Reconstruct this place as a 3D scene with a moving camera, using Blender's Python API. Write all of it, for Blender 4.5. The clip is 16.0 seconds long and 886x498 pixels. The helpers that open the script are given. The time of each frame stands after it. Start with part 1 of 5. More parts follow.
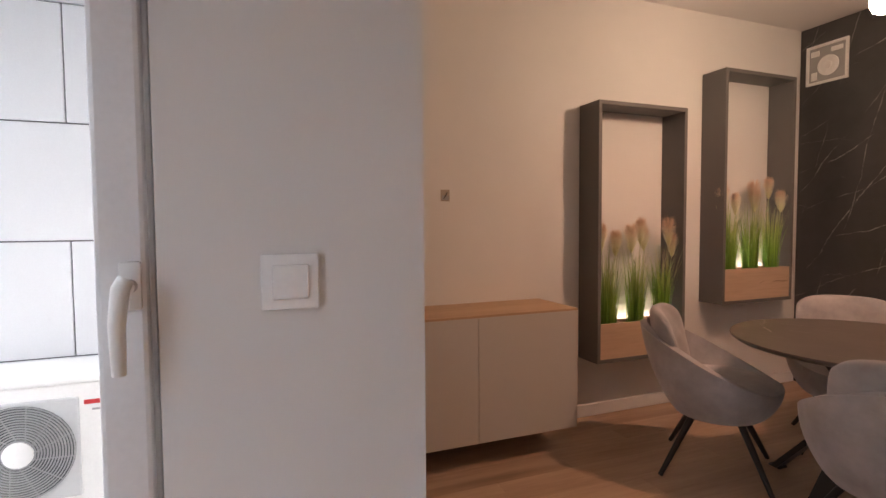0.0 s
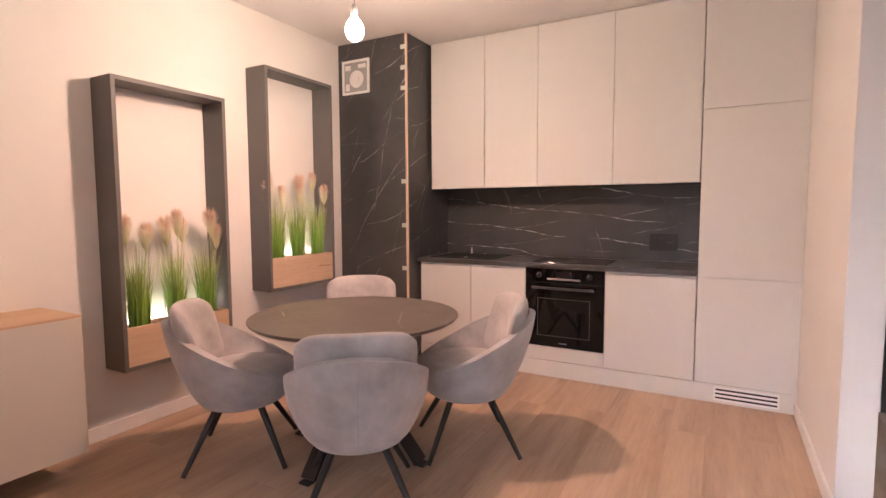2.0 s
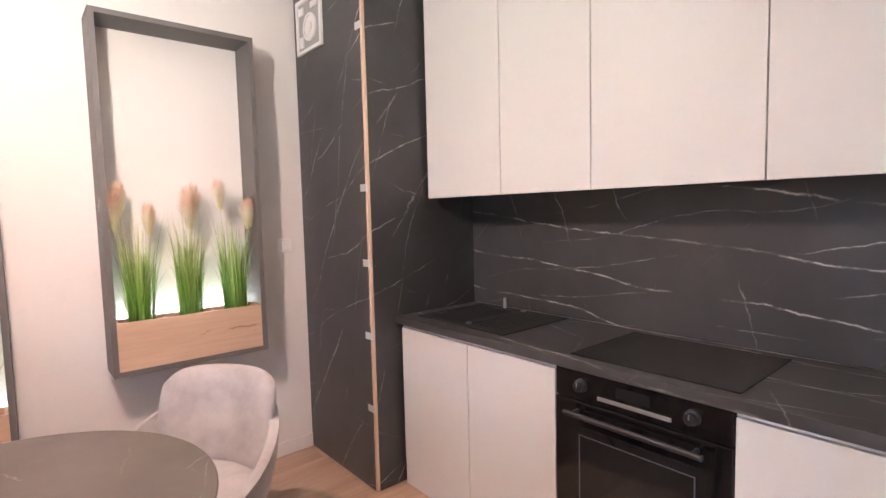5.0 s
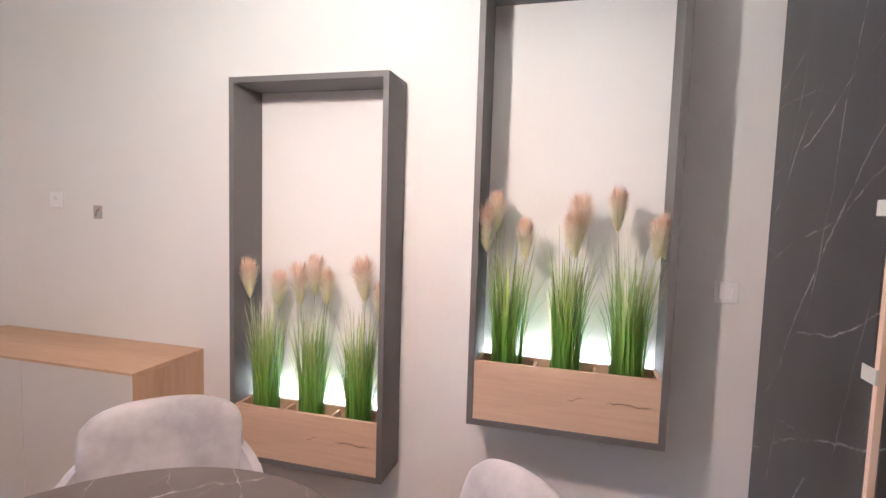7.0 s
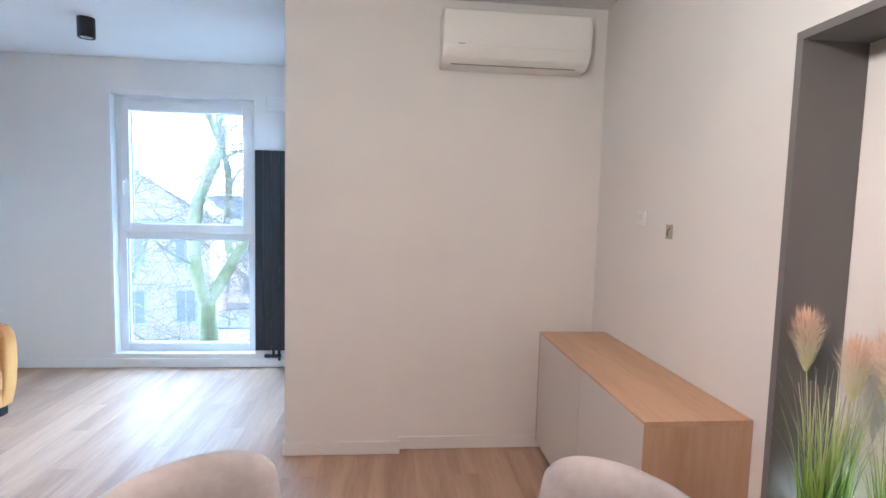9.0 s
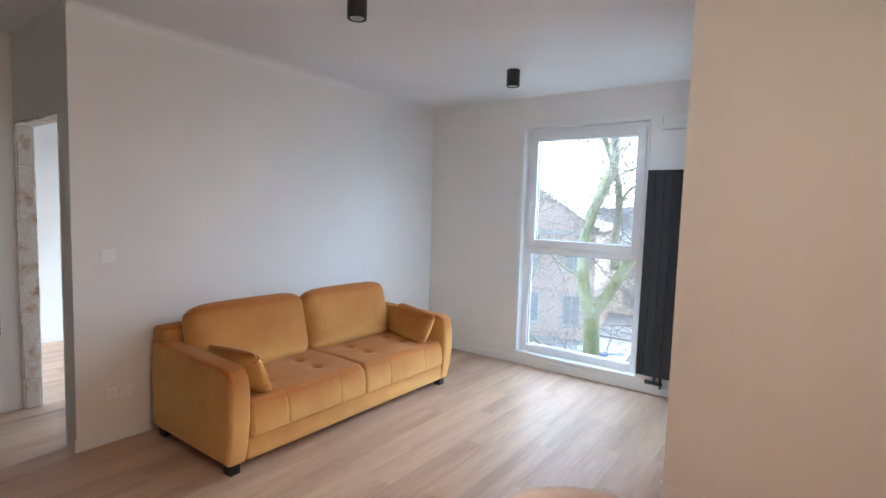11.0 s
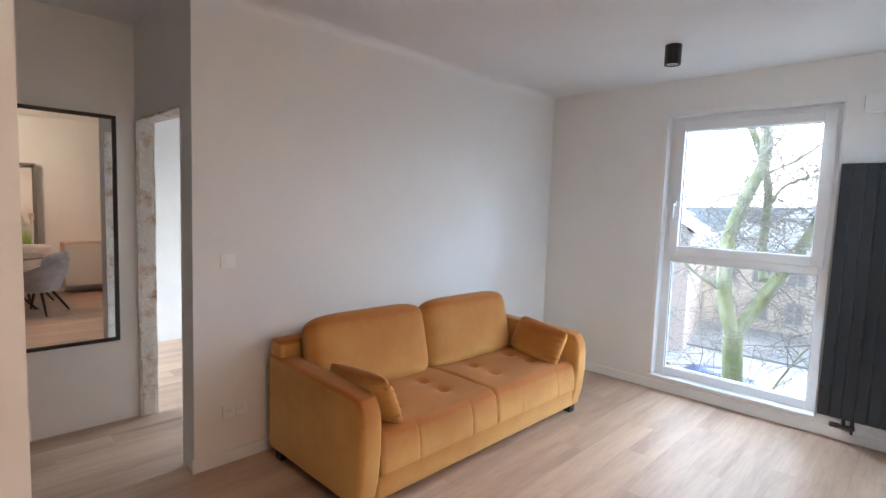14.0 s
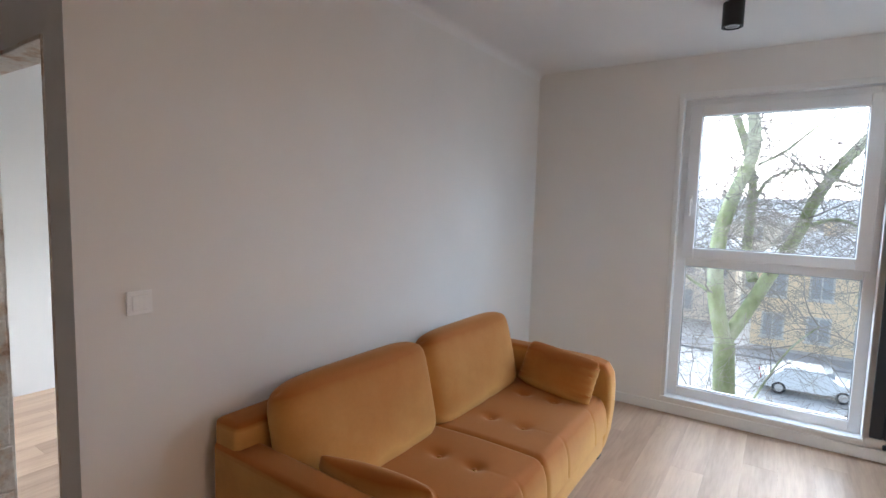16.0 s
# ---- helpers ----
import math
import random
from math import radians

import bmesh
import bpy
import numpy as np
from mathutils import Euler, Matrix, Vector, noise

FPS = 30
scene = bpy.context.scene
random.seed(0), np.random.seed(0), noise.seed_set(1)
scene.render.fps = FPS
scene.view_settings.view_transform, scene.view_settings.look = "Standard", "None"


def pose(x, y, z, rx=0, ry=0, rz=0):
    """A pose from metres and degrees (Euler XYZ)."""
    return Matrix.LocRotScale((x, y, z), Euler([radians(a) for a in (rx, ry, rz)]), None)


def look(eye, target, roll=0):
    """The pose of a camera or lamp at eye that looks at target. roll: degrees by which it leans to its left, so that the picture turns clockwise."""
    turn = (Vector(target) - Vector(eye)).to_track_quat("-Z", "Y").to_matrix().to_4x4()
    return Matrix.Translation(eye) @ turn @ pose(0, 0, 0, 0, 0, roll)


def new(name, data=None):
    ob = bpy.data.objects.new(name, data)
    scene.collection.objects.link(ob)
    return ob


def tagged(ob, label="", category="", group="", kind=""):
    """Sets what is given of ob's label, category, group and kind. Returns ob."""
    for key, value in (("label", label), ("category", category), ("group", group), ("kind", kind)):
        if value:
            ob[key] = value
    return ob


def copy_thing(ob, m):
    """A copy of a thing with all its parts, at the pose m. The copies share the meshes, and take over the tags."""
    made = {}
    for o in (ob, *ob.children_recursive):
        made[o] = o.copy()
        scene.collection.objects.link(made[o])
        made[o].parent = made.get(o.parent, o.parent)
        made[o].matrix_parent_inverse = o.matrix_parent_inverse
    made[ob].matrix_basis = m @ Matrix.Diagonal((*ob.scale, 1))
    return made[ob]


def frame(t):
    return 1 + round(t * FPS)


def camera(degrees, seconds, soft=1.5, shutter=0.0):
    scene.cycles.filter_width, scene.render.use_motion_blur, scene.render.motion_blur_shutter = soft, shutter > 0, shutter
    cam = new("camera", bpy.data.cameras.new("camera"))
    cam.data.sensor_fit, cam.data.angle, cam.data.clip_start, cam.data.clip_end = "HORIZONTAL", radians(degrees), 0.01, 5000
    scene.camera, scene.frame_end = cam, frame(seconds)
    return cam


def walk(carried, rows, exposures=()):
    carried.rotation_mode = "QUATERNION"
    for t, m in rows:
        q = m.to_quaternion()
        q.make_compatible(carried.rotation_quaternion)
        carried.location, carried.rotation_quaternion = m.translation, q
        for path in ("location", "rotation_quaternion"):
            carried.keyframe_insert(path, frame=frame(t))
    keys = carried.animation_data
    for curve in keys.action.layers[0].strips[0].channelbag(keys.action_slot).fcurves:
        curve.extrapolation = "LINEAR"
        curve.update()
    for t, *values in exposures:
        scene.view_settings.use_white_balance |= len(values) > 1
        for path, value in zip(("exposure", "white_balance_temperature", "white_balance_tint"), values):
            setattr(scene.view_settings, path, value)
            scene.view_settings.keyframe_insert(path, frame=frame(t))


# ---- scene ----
cam = camera(82.4, 16.0)
PATH = [
    (0, (2.793, -0.308, 1.299), (0.93, 0.413, 1.203), -0.4),
    (0.5, (2.903, -0.209, 1.329), (1.221, 0.867, 1.203), -0.3),
    (1, (2.995, -0.137, 1.326), (1.544, 1.232, 1.183), -0.2),
    (1.5, (3.095, -0.025, 1.3), (1.88, 1.558, 1.16), -0.3),
    (2, (3.115, 0.158, 1.32), (2.152, 1.904, 1.168), -0.2),
    (2.5, (3.036, 0.399, 1.339), (2.232, 2.221, 1.158), 0.2),
    (3, (2.982, 0.738, 1.382), (2.212, 2.567, 1.132), 0.0),
    (3.2, (2.962, 0.884, 1.41), (2.191, 2.711, 1.148), 0.0),
    (5.3, (2.86, 2.619, 1.463), (1.212, 3.743, 1.32), -0.1),
    (5.5, (2.731, 2.671, 1.492), (1.004, 3.67, 1.344), 1.0),
    (6, (2.528, 2.909, 1.522), (0.595, 3.406, 1.386), 1.1),
    (6.5, (2.303, 3.055, 1.546), (0.309, 3.091, 1.4), 1.3),
    (7, (2.054, 3.19, 1.539), (0.129, 2.669, 1.382), 1.7),
    (7.5, (1.812, 3.253, 1.532), (0.129, 2.184, 1.374), 1.6),
    (8, (1.578, 3.233, 1.533), (0.277, 1.721, 1.381), 1.6),
    (8.5, (1.389, 3.143, 1.537), (0.623, 1.301, 1.401), 1.5),
    (9, (1.299, 3.085, 1.554), (1.11, 1.1, 1.394), 1.5),
    (9.5, (1.217, 3.036, 1.565), (1.621, 1.085, 1.393), 1.4),
    (10, (1.191, 3.012, 1.609), (2.016, 1.197, 1.448), 0.9),
    (10.2, (1.219, 3.046, 1.612), (2.137, 1.277, 1.450), 1.2),
    (12.3, (1.551, 3.014, 1.704), (2.925, 1.569, 1.547), 1.5),
    (12.5, (1.592, 2.995, 1.707), (2.978, 1.562, 1.545), 1.5),
    (13, (1.703, 2.999, 1.672), (3.099, 1.576, 1.512), 1.6),
    (13.5, (1.855, 2.965, 1.654), (3.257, 1.549, 1.483), 1.8),
    (14, (2.033, 2.928, 1.642), (3.428, 1.505, 1.469), 2.0),
    (14.5, (2.275, 2.929, 1.644), (3.626, 1.468, 1.443), 2.3),
    (15, (2.587, 2.859, 1.639), (3.861, 1.334, 1.417), 2.1),
    (15.5, (2.907, 2.778, 1.649), (4.071, 1.165, 1.443), 1.8),
    (16, (3.160, 2.563, 1.652), (4.267, 0.908, 1.468), 1.6),
]
EXPOSURES = [(0.0, 1.58, 6150, 16), (0.5, 1.87, 6450, 24), (1.0, 2.2, 6650, 30), (1.5, 2.5, 6250, 24), (2.5, 2.7, 5100, 13), (3.2, 2.68, 4850, 10),
             (5.5, 3.02, 4600, 5), (6.5, 2.95, 4450, 3), (7.5, 2.58, 4250, 0), (8.0, 2.47, 4200, -1), (9.0, 2.63, 4300, -1), (10.2, 2.12, 4800, 1), (12.5, 2.28, 5100, 3), (14.0, 2.15, 5200, 4), (15.0, 2.01, 5300, 5), (16.0, 1.76, 5350, 5)]
walk(cam, [(t, look(eye, target, roll)) for t, eye, target, roll in PATH], EXPOSURES)

# ---- world and large lights ----
world = bpy.data.worlds.new("overcast_sky")
scene.world = world
world.use_nodes = True
wn, wl = world.node_tree.nodes, world.node_tree.links
sky = wn.new("ShaderNodeTexSky")
sky.sky_type = "NISHITA"
sky.sun_disc = False
sky.sun_elevation = radians(24)
sky.sun_rotation = radians(187)
sky.dust_density = 4.0
grey = wn.new("ShaderNodeHueSaturation")
grey.inputs["Saturation"].default_value = 0.40
wl.new(sky.outputs["Color"], grey.inputs["Color"])
wl.new(grey.outputs["Color"], wn["Background"].inputs["Color"])
wn["Background"].inputs["Strength"].default_value = 0.15


def lamp(name, kind, m, energy, color, **settings):
    data = bpy.data.lights.new(name, kind)
    data.energy, data.color = energy, color
    if kind == "AREA":
        data.shape = "RECTANGLE"
        data.size, data.size_y = settings["size"]
    elif kind == "SUN":
        data.angle = settings["angle"]
    else:
        data.shadow_soft_size = settings["radius"]
    ob = new(name, data)
    ob.matrix_world = m
    return ob


lamp("sun", "SUN", look((-1.2, -10, 4.6), (0, 0, 0)), 1.4, (0.88, 0.945, 1.0), angle=radians(100))
# two unseen lamps added outside the glazing, to boost the sky's light indoors
lamp("window_sky_fill", "AREA", look((3.23, -3.6, 3.45), (3.4, 1.5, 1.0)), 37, (0.78, 0.90, 1.0), size=(6.0, 0.8))
lamp("balcony_sky_fill", "AREA", look((1.35, -1.0, 2.56), (3.2, -0.9, 0.6)), 7, (0.80, 0.91, 1.0), size=(0.9, 0.5))
# lamp added outside an unseen, assumed window to brighten the far room
lamp("far_room_fill", "AREA", look((7.0, -3.0, 3.2), (7.0, 1.0, 0.7)), 200, (0.86, 0.93, 1.0), size=(2.0, 1.2))
lamp("bulb_light", "POINT", pose(1.325, 2.415, 2.30), 2.3, (1.0, 0.46, 0.27), radius=0.035)
# extra disc lamp added under the bulb to brighten floor and table
lamp("bulb_floor_fill", "AREA", look((1.325, 2.415, 2.238), (1.325, 2.4151, 0)), 3.2, (1.0, 0.44, 0.25), size=(0.07, 0.07))


# ---- materials ----
def material(name):
    m = bpy.data.materials.new(name)
    m.use_nodes = True
    return m, m.node_tree.nodes, m.node_tree.links, m.node_tree.nodes["Principled BSDF"]


def coords(n, l, scale=(1, 1, 1), turn=(0, 0, 0)):
    tc, mp = n.new("ShaderNodeTexCoord"), n.new("ShaderNodeMapping")
    mp.inputs["Scale"].default_value = scale
    mp.inputs["Rotation"].default_value = turn
    l.new(tc.outputs["Object"], mp.inputs["Vector"])
    return mp.outputs["Vector"]


def noise_tex(n, l, vec, scale, detail=4.0, rough=0.55):
    t = n.new("ShaderNodeTexNoise")
    t.inputs["Scale"].default_value, t.inputs["Detail"].default_value, t.inputs["Roughness"].default_value = scale, detail, rough
    if vec:
        l.new(vec, t.inputs["Vector"])
    return t.outputs["Fac"]


def ramp(n, l, fac, stops):
    r = n.new("ShaderNodeValToRGB")
    e = r.color_ramp.elements
    while len(e) < len(stops):
        e.new(0.5)
    for el, (p, c) in zip(e, stops):
        el.position, el.color = p, (*c, 1)
    l.new(fac, r.inputs["Fac"])
    return r.outputs["Color"]


def mix(n, l, fac, a, b, how="MIX"):
    m = n.new("ShaderNodeMix")
    m.data_type, m.blend_type = "RGBA", how
    for sock, v in ((m.inputs["Factor"], fac), (m.inputs["A"], a), (m.inputs["B"], b)):
        if hasattr(v, "is_linked"):
            l.new(v, sock)
        elif isinstance(v, tuple):
            sock.default_value = (*v, 1)
        else:
            sock.default_value = v
    return m.outputs["Result"]


def bump(n, l, height, strength, distance, out):
    b = n.new("ShaderNodeBump")
    b.inputs["Strength"].default_value, b.inputs["Distance"].default_value = strength, distance
    l.new(height, b.inputs["Height"])
    l.new(b.outputs["Normal"], out.inputs["Normal"])


def painted(name, color, rough=0.85, grain=220.0, depth=0.0006, tone=0.05):
    m, n, l, p = material(name)
    v = coords(n, l)
    big = noise_tex(n, l, v, 1.3, 3)
    c = ramp(n, l, big, [(0.3, tuple(k * (1 - tone) for k in color)), (0.7, color)])
    l.new(c, p.inputs["Base Color"])
    p.inputs["Roughness"].default_value = rough
    bump(n, l, noise_tex(n, l, v, grain, 3), 0.25, depth, p)
    return m


def plain(name, color, rough=0.5, metal=0.0, grain=90.0, depth=0.0003):
    m, n, l, p = material(name)
    v = coords(n, l)
    f = noise_tex(n, l, v, grain, 3)
    l.new(ramp(n, l, f, [(0.2, tuple(k * 0.96 for k in color)), (0.8, tuple(min(1, k * 1.02) for k in color))]), p.inputs["Base Color"])
    p.inputs["Roughness"].default_value, p.inputs["Metallic"].default_value = rough, metal
    bump(n, l, f, 0.15, depth, p)
    return m


def oak(name, light, dark, axis="Y", knots=0.5, rough=0.45, per_object=False, crack=False):
    """Oak grain that runs along one axis."""
    m, n, l, p = material(name)
    stretch = {"X": (0.08, 1, 1), "Y": (1, 0.08, 1), "Z": (1, 1, 0.08)}[axis]
    v = coords(n, l, stretch)
    if per_object:
        info, add = n.new("ShaderNodeObjectInfo"), n.new("ShaderNodeVectorMath")
        add.operation = "MULTIPLY_ADD"
        comb = n.new("ShaderNodeCombineXYZ")
        for k in "XYZ":
            l.new(info.outputs["Random"], comb.inputs[k])
        l.new(comb.outputs["Vector"], add.inputs[0])
        add.inputs[1].default_value = (37.0, 19.0, 23.0)
        l.new(v, add.inputs[2])
        v = add.outputs["Vector"]
    wide = noise_tex(n, l, v, 5.0, 5, 0.6)
    fine = noise_tex(n, l, v, 60.0, 4, 0.6)
    c = ramp(n, l, wide, [(0.30, dark), (0.66, light)])
    c = mix(n, l, 0.18, c, ramp(n, l, fine, [(0.3, tuple(k * 0.6 for k in dark)), (0.6, light)]))
    spot = n.new("ShaderNodeTexVoronoi")
    spot.inputs["Scale"].default_value = 2.3
    l.new(v, spot.inputs["Vector"])
    k = ramp(n, l, spot.outputs["Distance"], [(0.02, (knots, knots, knots)), (0.09, (0, 0, 0))])
    c = mix(n, l, k, c, tuple(q * 0.4 for q in dark))
    if crack:
        tc, sep = n.new("ShaderNodeTexCoord"), n.new("ShaderNodeSeparateXYZ")
        l.new(tc.outputs["Object"], sep.inputs["Vector"])
        long = coords(n, l, (0.0, 1.0, 0.0))
        ma = n.new("ShaderNodeMath")
        ma.operation = "MULTIPLY_ADD"
        l.new(noise_tex(n, l, long, 5.0, 5, 0.6), ma.inputs[0])
        ma.inputs[1].default_value = 0.09
        l.new(sep.outputs["Z"], ma.inputs[2])
        off = n.new("ShaderNodeMath")
        off.operation = "PINGPONG"
        l.new(ma.outputs[0], off.inputs[0])
        off.inputs[1].default_value = 0.095
        slit = ramp(n, l, off.outputs[0], [(0.0, (0.85, 0.85, 0.85)), (0.0016, (0.5, 0.5, 0.5)), (0.004, (0, 0, 0))])
        gate = ramp(n, l, noise_tex(n, l, coords(n, l, (0, 1, 3)), 4.0, 3), [(0.50, (0, 0, 0)), (0.60, (1, 1, 1))])
        c = mix(n, l, mix(n, l, 1.0, slit, gate, "MULTIPLY"), c, (0.07, 0.035, 0.018))
    if per_object:
        tone = ramp(n, l, info.outputs["Random"], [(0.0, (0.98, 0.978, 0.975)), (1.0, (1.02, 1.018, 1.015))])
        c = mix(n, l, 1.0, c, tone, "MULTIPLY")
    l.new(c, p.inputs["Base Color"])
    p.inputs["Roughness"].default_value = rough
    bump(n, l, fine, 0.2, 0.0008, p)
    return m


def marble(name, base, vein, layers, rough=0.35):
    """Dark stone; each layer is (normal of its veins, veins a metre, wiggle, width in metres, gain, gate)."""
    m, n, l, p = material(name)
    v = coords(n, l)

    def maths(how, a, b):
        q = n.new("ShaderNodeMath")
        q.operation = how
        for sock, val in zip(q.inputs, (a, b)):
            if hasattr(val, "is_linked"):
                l.new(val, sock)
            else:
                sock.default_value = val
        return q.outputs[0]

    total = None
    for k, (nrm, freq, wiggle, width, gain, cut) in enumerate(layers):
        nv = Vector(nrm).normalized()
        shift = n.new("ShaderNodeMapping")
        shift.inputs["Location"].default_value = (3.7 * k, 1.9 * k, 5.3 * k)
        l.new(v, shift.inputs["Vector"])
        w = shift.outputs["Vector"]
        dot = n.new("ShaderNodeVectorMath")
        dot.operation = "DOT_PRODUCT"
        dot.inputs[1].default_value = nv * freq
        l.new(w, dot.inputs[0])
        path = maths("ADD", dot.outputs["Value"], maths("MULTIPLY", noise_tex(n, l, w, 1.6, 1.0), wiggle))
        path = maths("ADD", path, maths("MULTIPLY", noise_tex(n, l, w, 9.0, 5.0, 0.65), 0.22 * wiggle))
        near = maths("PINGPONG", path, 0.5)
        wd = width * freq
        line = ramp(n, l, near, [(0.0, (gain, gain, gain)), (wd, (gain * 0.45, gain * 0.45, gain * 0.45)), (wd * 2.5, (0, 0, 0))])
        gate = ramp(n, l, noise_tex(n, l, w, 1.8 + k * 0.4, 3, 0.6), [(cut, (0, 0, 0)), (cut + 0.16, (1, 1, 1))])
        dash = ramp(n, l, noise_tex(n, l, w, 11.0, 3, 0.6), [(0.40, (0.12, 0.12, 0.12)), (0.56, (1, 1, 1))])
        f = mix(n, l, 1.0, mix(n, l, 1.0, line, gate, "MULTIPLY"), dash, "MULTIPLY")
        total = f if total is None else mix(n, l, 1.0, total, f, "ADD")
    cloud = ramp(n, l, noise_tex(n, l, v, 3.0, 6, 0.65), [(0.3, tuple(k * 0.8 for k in base)), (0.75, tuple(k * 1.3 for k in base))])
    l.new(mix(n, l, total, cloud, vein), p.inputs["Base Color"])
    p.inputs["Roughness"].default_value = rough
    bump(n, l, noise_tex(n, l, v, 140, 3), 0.08, 0.0004, p)
    return m


def fabric(name, color, dark, patch=4.5, weave=900.0, sheen=0.5, tint=None):
    """Short pile with brushed patches."""
    m, n, l, p = material(name)
    v = coords(n, l)
    f = noise_tex(n, l, v, patch, 4, 0.6)
    l.new(ramp(n, l, f, [(0.32, dark), (0.66, color)]), p.inputs["Base Color"])
    p.inputs["Roughness"].default_value = 0.9
    p.inputs["Sheen Weight"].default_value = sheen
    p.inputs["Sheen Roughness"].default_value = 0.45
    p.inputs["Sheen Tint"].default_value = (*(tint or [min(1, k * 1.5) for k in color]), 1)
    bump(n, l, noise_tex(n, l, v, weave, 2), 0.2, 0.0006, p)
    return m


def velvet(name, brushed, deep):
    """Pile sheen painted into the colour: paler on upright cloth, deeper on level."""
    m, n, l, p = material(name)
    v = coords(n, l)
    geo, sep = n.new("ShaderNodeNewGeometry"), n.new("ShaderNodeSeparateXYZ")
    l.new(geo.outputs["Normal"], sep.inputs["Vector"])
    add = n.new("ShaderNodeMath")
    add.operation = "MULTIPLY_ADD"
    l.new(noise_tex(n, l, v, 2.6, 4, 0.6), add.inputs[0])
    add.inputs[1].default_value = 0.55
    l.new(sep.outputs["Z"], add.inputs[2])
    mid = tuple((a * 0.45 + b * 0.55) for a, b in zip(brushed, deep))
    # upward normals take the deep tone, upright ones the painted sheen
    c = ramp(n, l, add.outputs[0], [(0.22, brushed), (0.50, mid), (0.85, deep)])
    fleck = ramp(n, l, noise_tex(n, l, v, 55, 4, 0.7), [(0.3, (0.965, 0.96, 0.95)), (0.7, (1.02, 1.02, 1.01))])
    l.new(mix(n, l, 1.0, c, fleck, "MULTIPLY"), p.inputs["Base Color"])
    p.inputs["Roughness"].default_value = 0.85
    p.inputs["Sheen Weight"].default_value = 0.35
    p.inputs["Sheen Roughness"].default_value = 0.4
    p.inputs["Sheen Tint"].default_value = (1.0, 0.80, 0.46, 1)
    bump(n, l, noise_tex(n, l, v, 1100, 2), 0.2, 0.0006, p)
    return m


def glass(name, tint=(1, 1, 1), rough=0.0):
    m, n, l, p = material(name)
    p.inputs["Base Color"].default_value = (*tint, 1)
    p.inputs["Transmission Weight"].default_value = 1.0
    p.inputs["Roughness"].default_value = rough
    p.inputs["IOR"].default_value = 1.02
    return m


def glow(name, color, strength):
    m, n, l, p = material(name)
    p.inputs["Base Color"].default_value = (*color, 1)
    p.inputs["Emission Color"].default_value = (*color, 1)
    p.inputs["Emission Strength"].default_value = strength
    return m


WALL = painted("wall_paint", (0.80, 0.785, 0.76))
CEIL = painted("ceiling_paint", (0.82, 0.81, 0.80), 0.9)
SKIRT = plain("white_lacquer", (0.80, 0.80, 0.79), 0.4)
PVC = plain("window_plastic", (0.82, 0.83, 0.84), 0.3)
PLANK = oak("laminate_oak", (0.54, 0.385, 0.272), (0.32, 0.212, 0.142), "Y", 0.6, 0.46, True)
SUBFLOOR = plain("dark_joint", (0.10, 0.07, 0.05), 0.9)
OAK_Y = oak("oak_decor_long", (0.60, 0.42, 0.27), (0.44, 0.28, 0.16), "Y", 0.5, 0.5)
OAK_CRACK = oak("cracked_oak_decor", (0.66, 0.48, 0.34), (0.53, 0.365, 0.24), "Y", 0.6, 0.5, False, True)
OAK_Z = oak("oak_decor_upright", (0.60, 0.42, 0.27), (0.44, 0.28, 0.16), "Z", 0.3, 0.5)
FRONT = plain("cashmere_front", (0.60, 0.57, 0.53), 0.55, 0, 300, 0.0001)
KITCHEN = plain("matt_kitchen_front", (0.66, 0.655, 0.63), 0.5, 0, 300, 0.0001)
MARBLE = marble("dark_marble_laminate", (0.056, 0.056, 0.058), (0.72, 0.70, 0.66),
                [((0.10, 0.75, 1.0), 6.0, 0.75, 0.0019, 1.0, 0.42), ((-0.14, 0.6, 1.0), 8.0, 0.9, 0.0012, 0.6, 0.47), ((0.95, 0.5, 0.3), 3.5, 0.6, 0.0014, 0.6, 0.48), ((-0.8, 0.3, 0.7), 5.0, 0.8, 0.0011, 0.25, 0.52)])
MARBLE_UP = marble("dark_marble_upright", (0.056, 0.056, 0.058), (0.70, 0.68, 0.64),
                   [((0.8, 0.8, -0.62), 3.2, 0.5, 0.0017, 0.85, 0.45), ((0.42, 0.42, -1.0), 3.6, 0.55, 0.0015, 0.75, 0.46), ((0.9, 0.9, -0.25), 4.5, 0.45, 0.0012, 0.5, 0.46), ((0.1, 0.2, 1.0), 4.0, 0.9, 0.0012, 0.35, 0.53)])
TABLE_STONE = marble("table_stone", (0.095, 0.082, 0.074), (0.55, 0.52, 0.48),
                     [((0.8, 0.55, 0), 4.5, 1.3, 0.0022, 0.85, 0.45), ((-0.5, 0.9, 0), 5.0, 1.3, 0.0014, 0.5, 0.49), ((0.2, 1.0, 0), 6.0, 1.4, 0.0012, 0.4, 0.50)], 0.4)
GRAPHITE = plain("graphite_board", (0.135, 0.13, 0.125), 0.55, 0, 260, 0.0002)
BLACK = plain("black_metal", (0.022, 0.022, 0.024), 0.42, 0.2)
BLACK_GLASS = plain("black_glass", (0.008, 0.008, 0.009), 0.06)
HOB = plain("hob_glass", (0.010, 0.010, 0.011), 0.12)
SINK = plain("black_composite", (0.018, 0.018, 0.019), 0.5, 0, 500, 0.0004)
STEEL = plain("brushed_steel", (0.62, 0.61, 0.60), 0.28, 1.0)
ANTHRACITE = plain("anthracite_radiator", (0.020, 0.024, 0.030), 0.42)
PLASTIC = plain("white_plastic", (0.80, 0.80, 0.78), 0.35)
SWITCH = plain("bright_switch_plastic", (0.90, 0.90, 0.89), 0.25)
GREYPLASTIC = plain("grey_plastic", (0.35, 0.35, 0.35), 0.5)
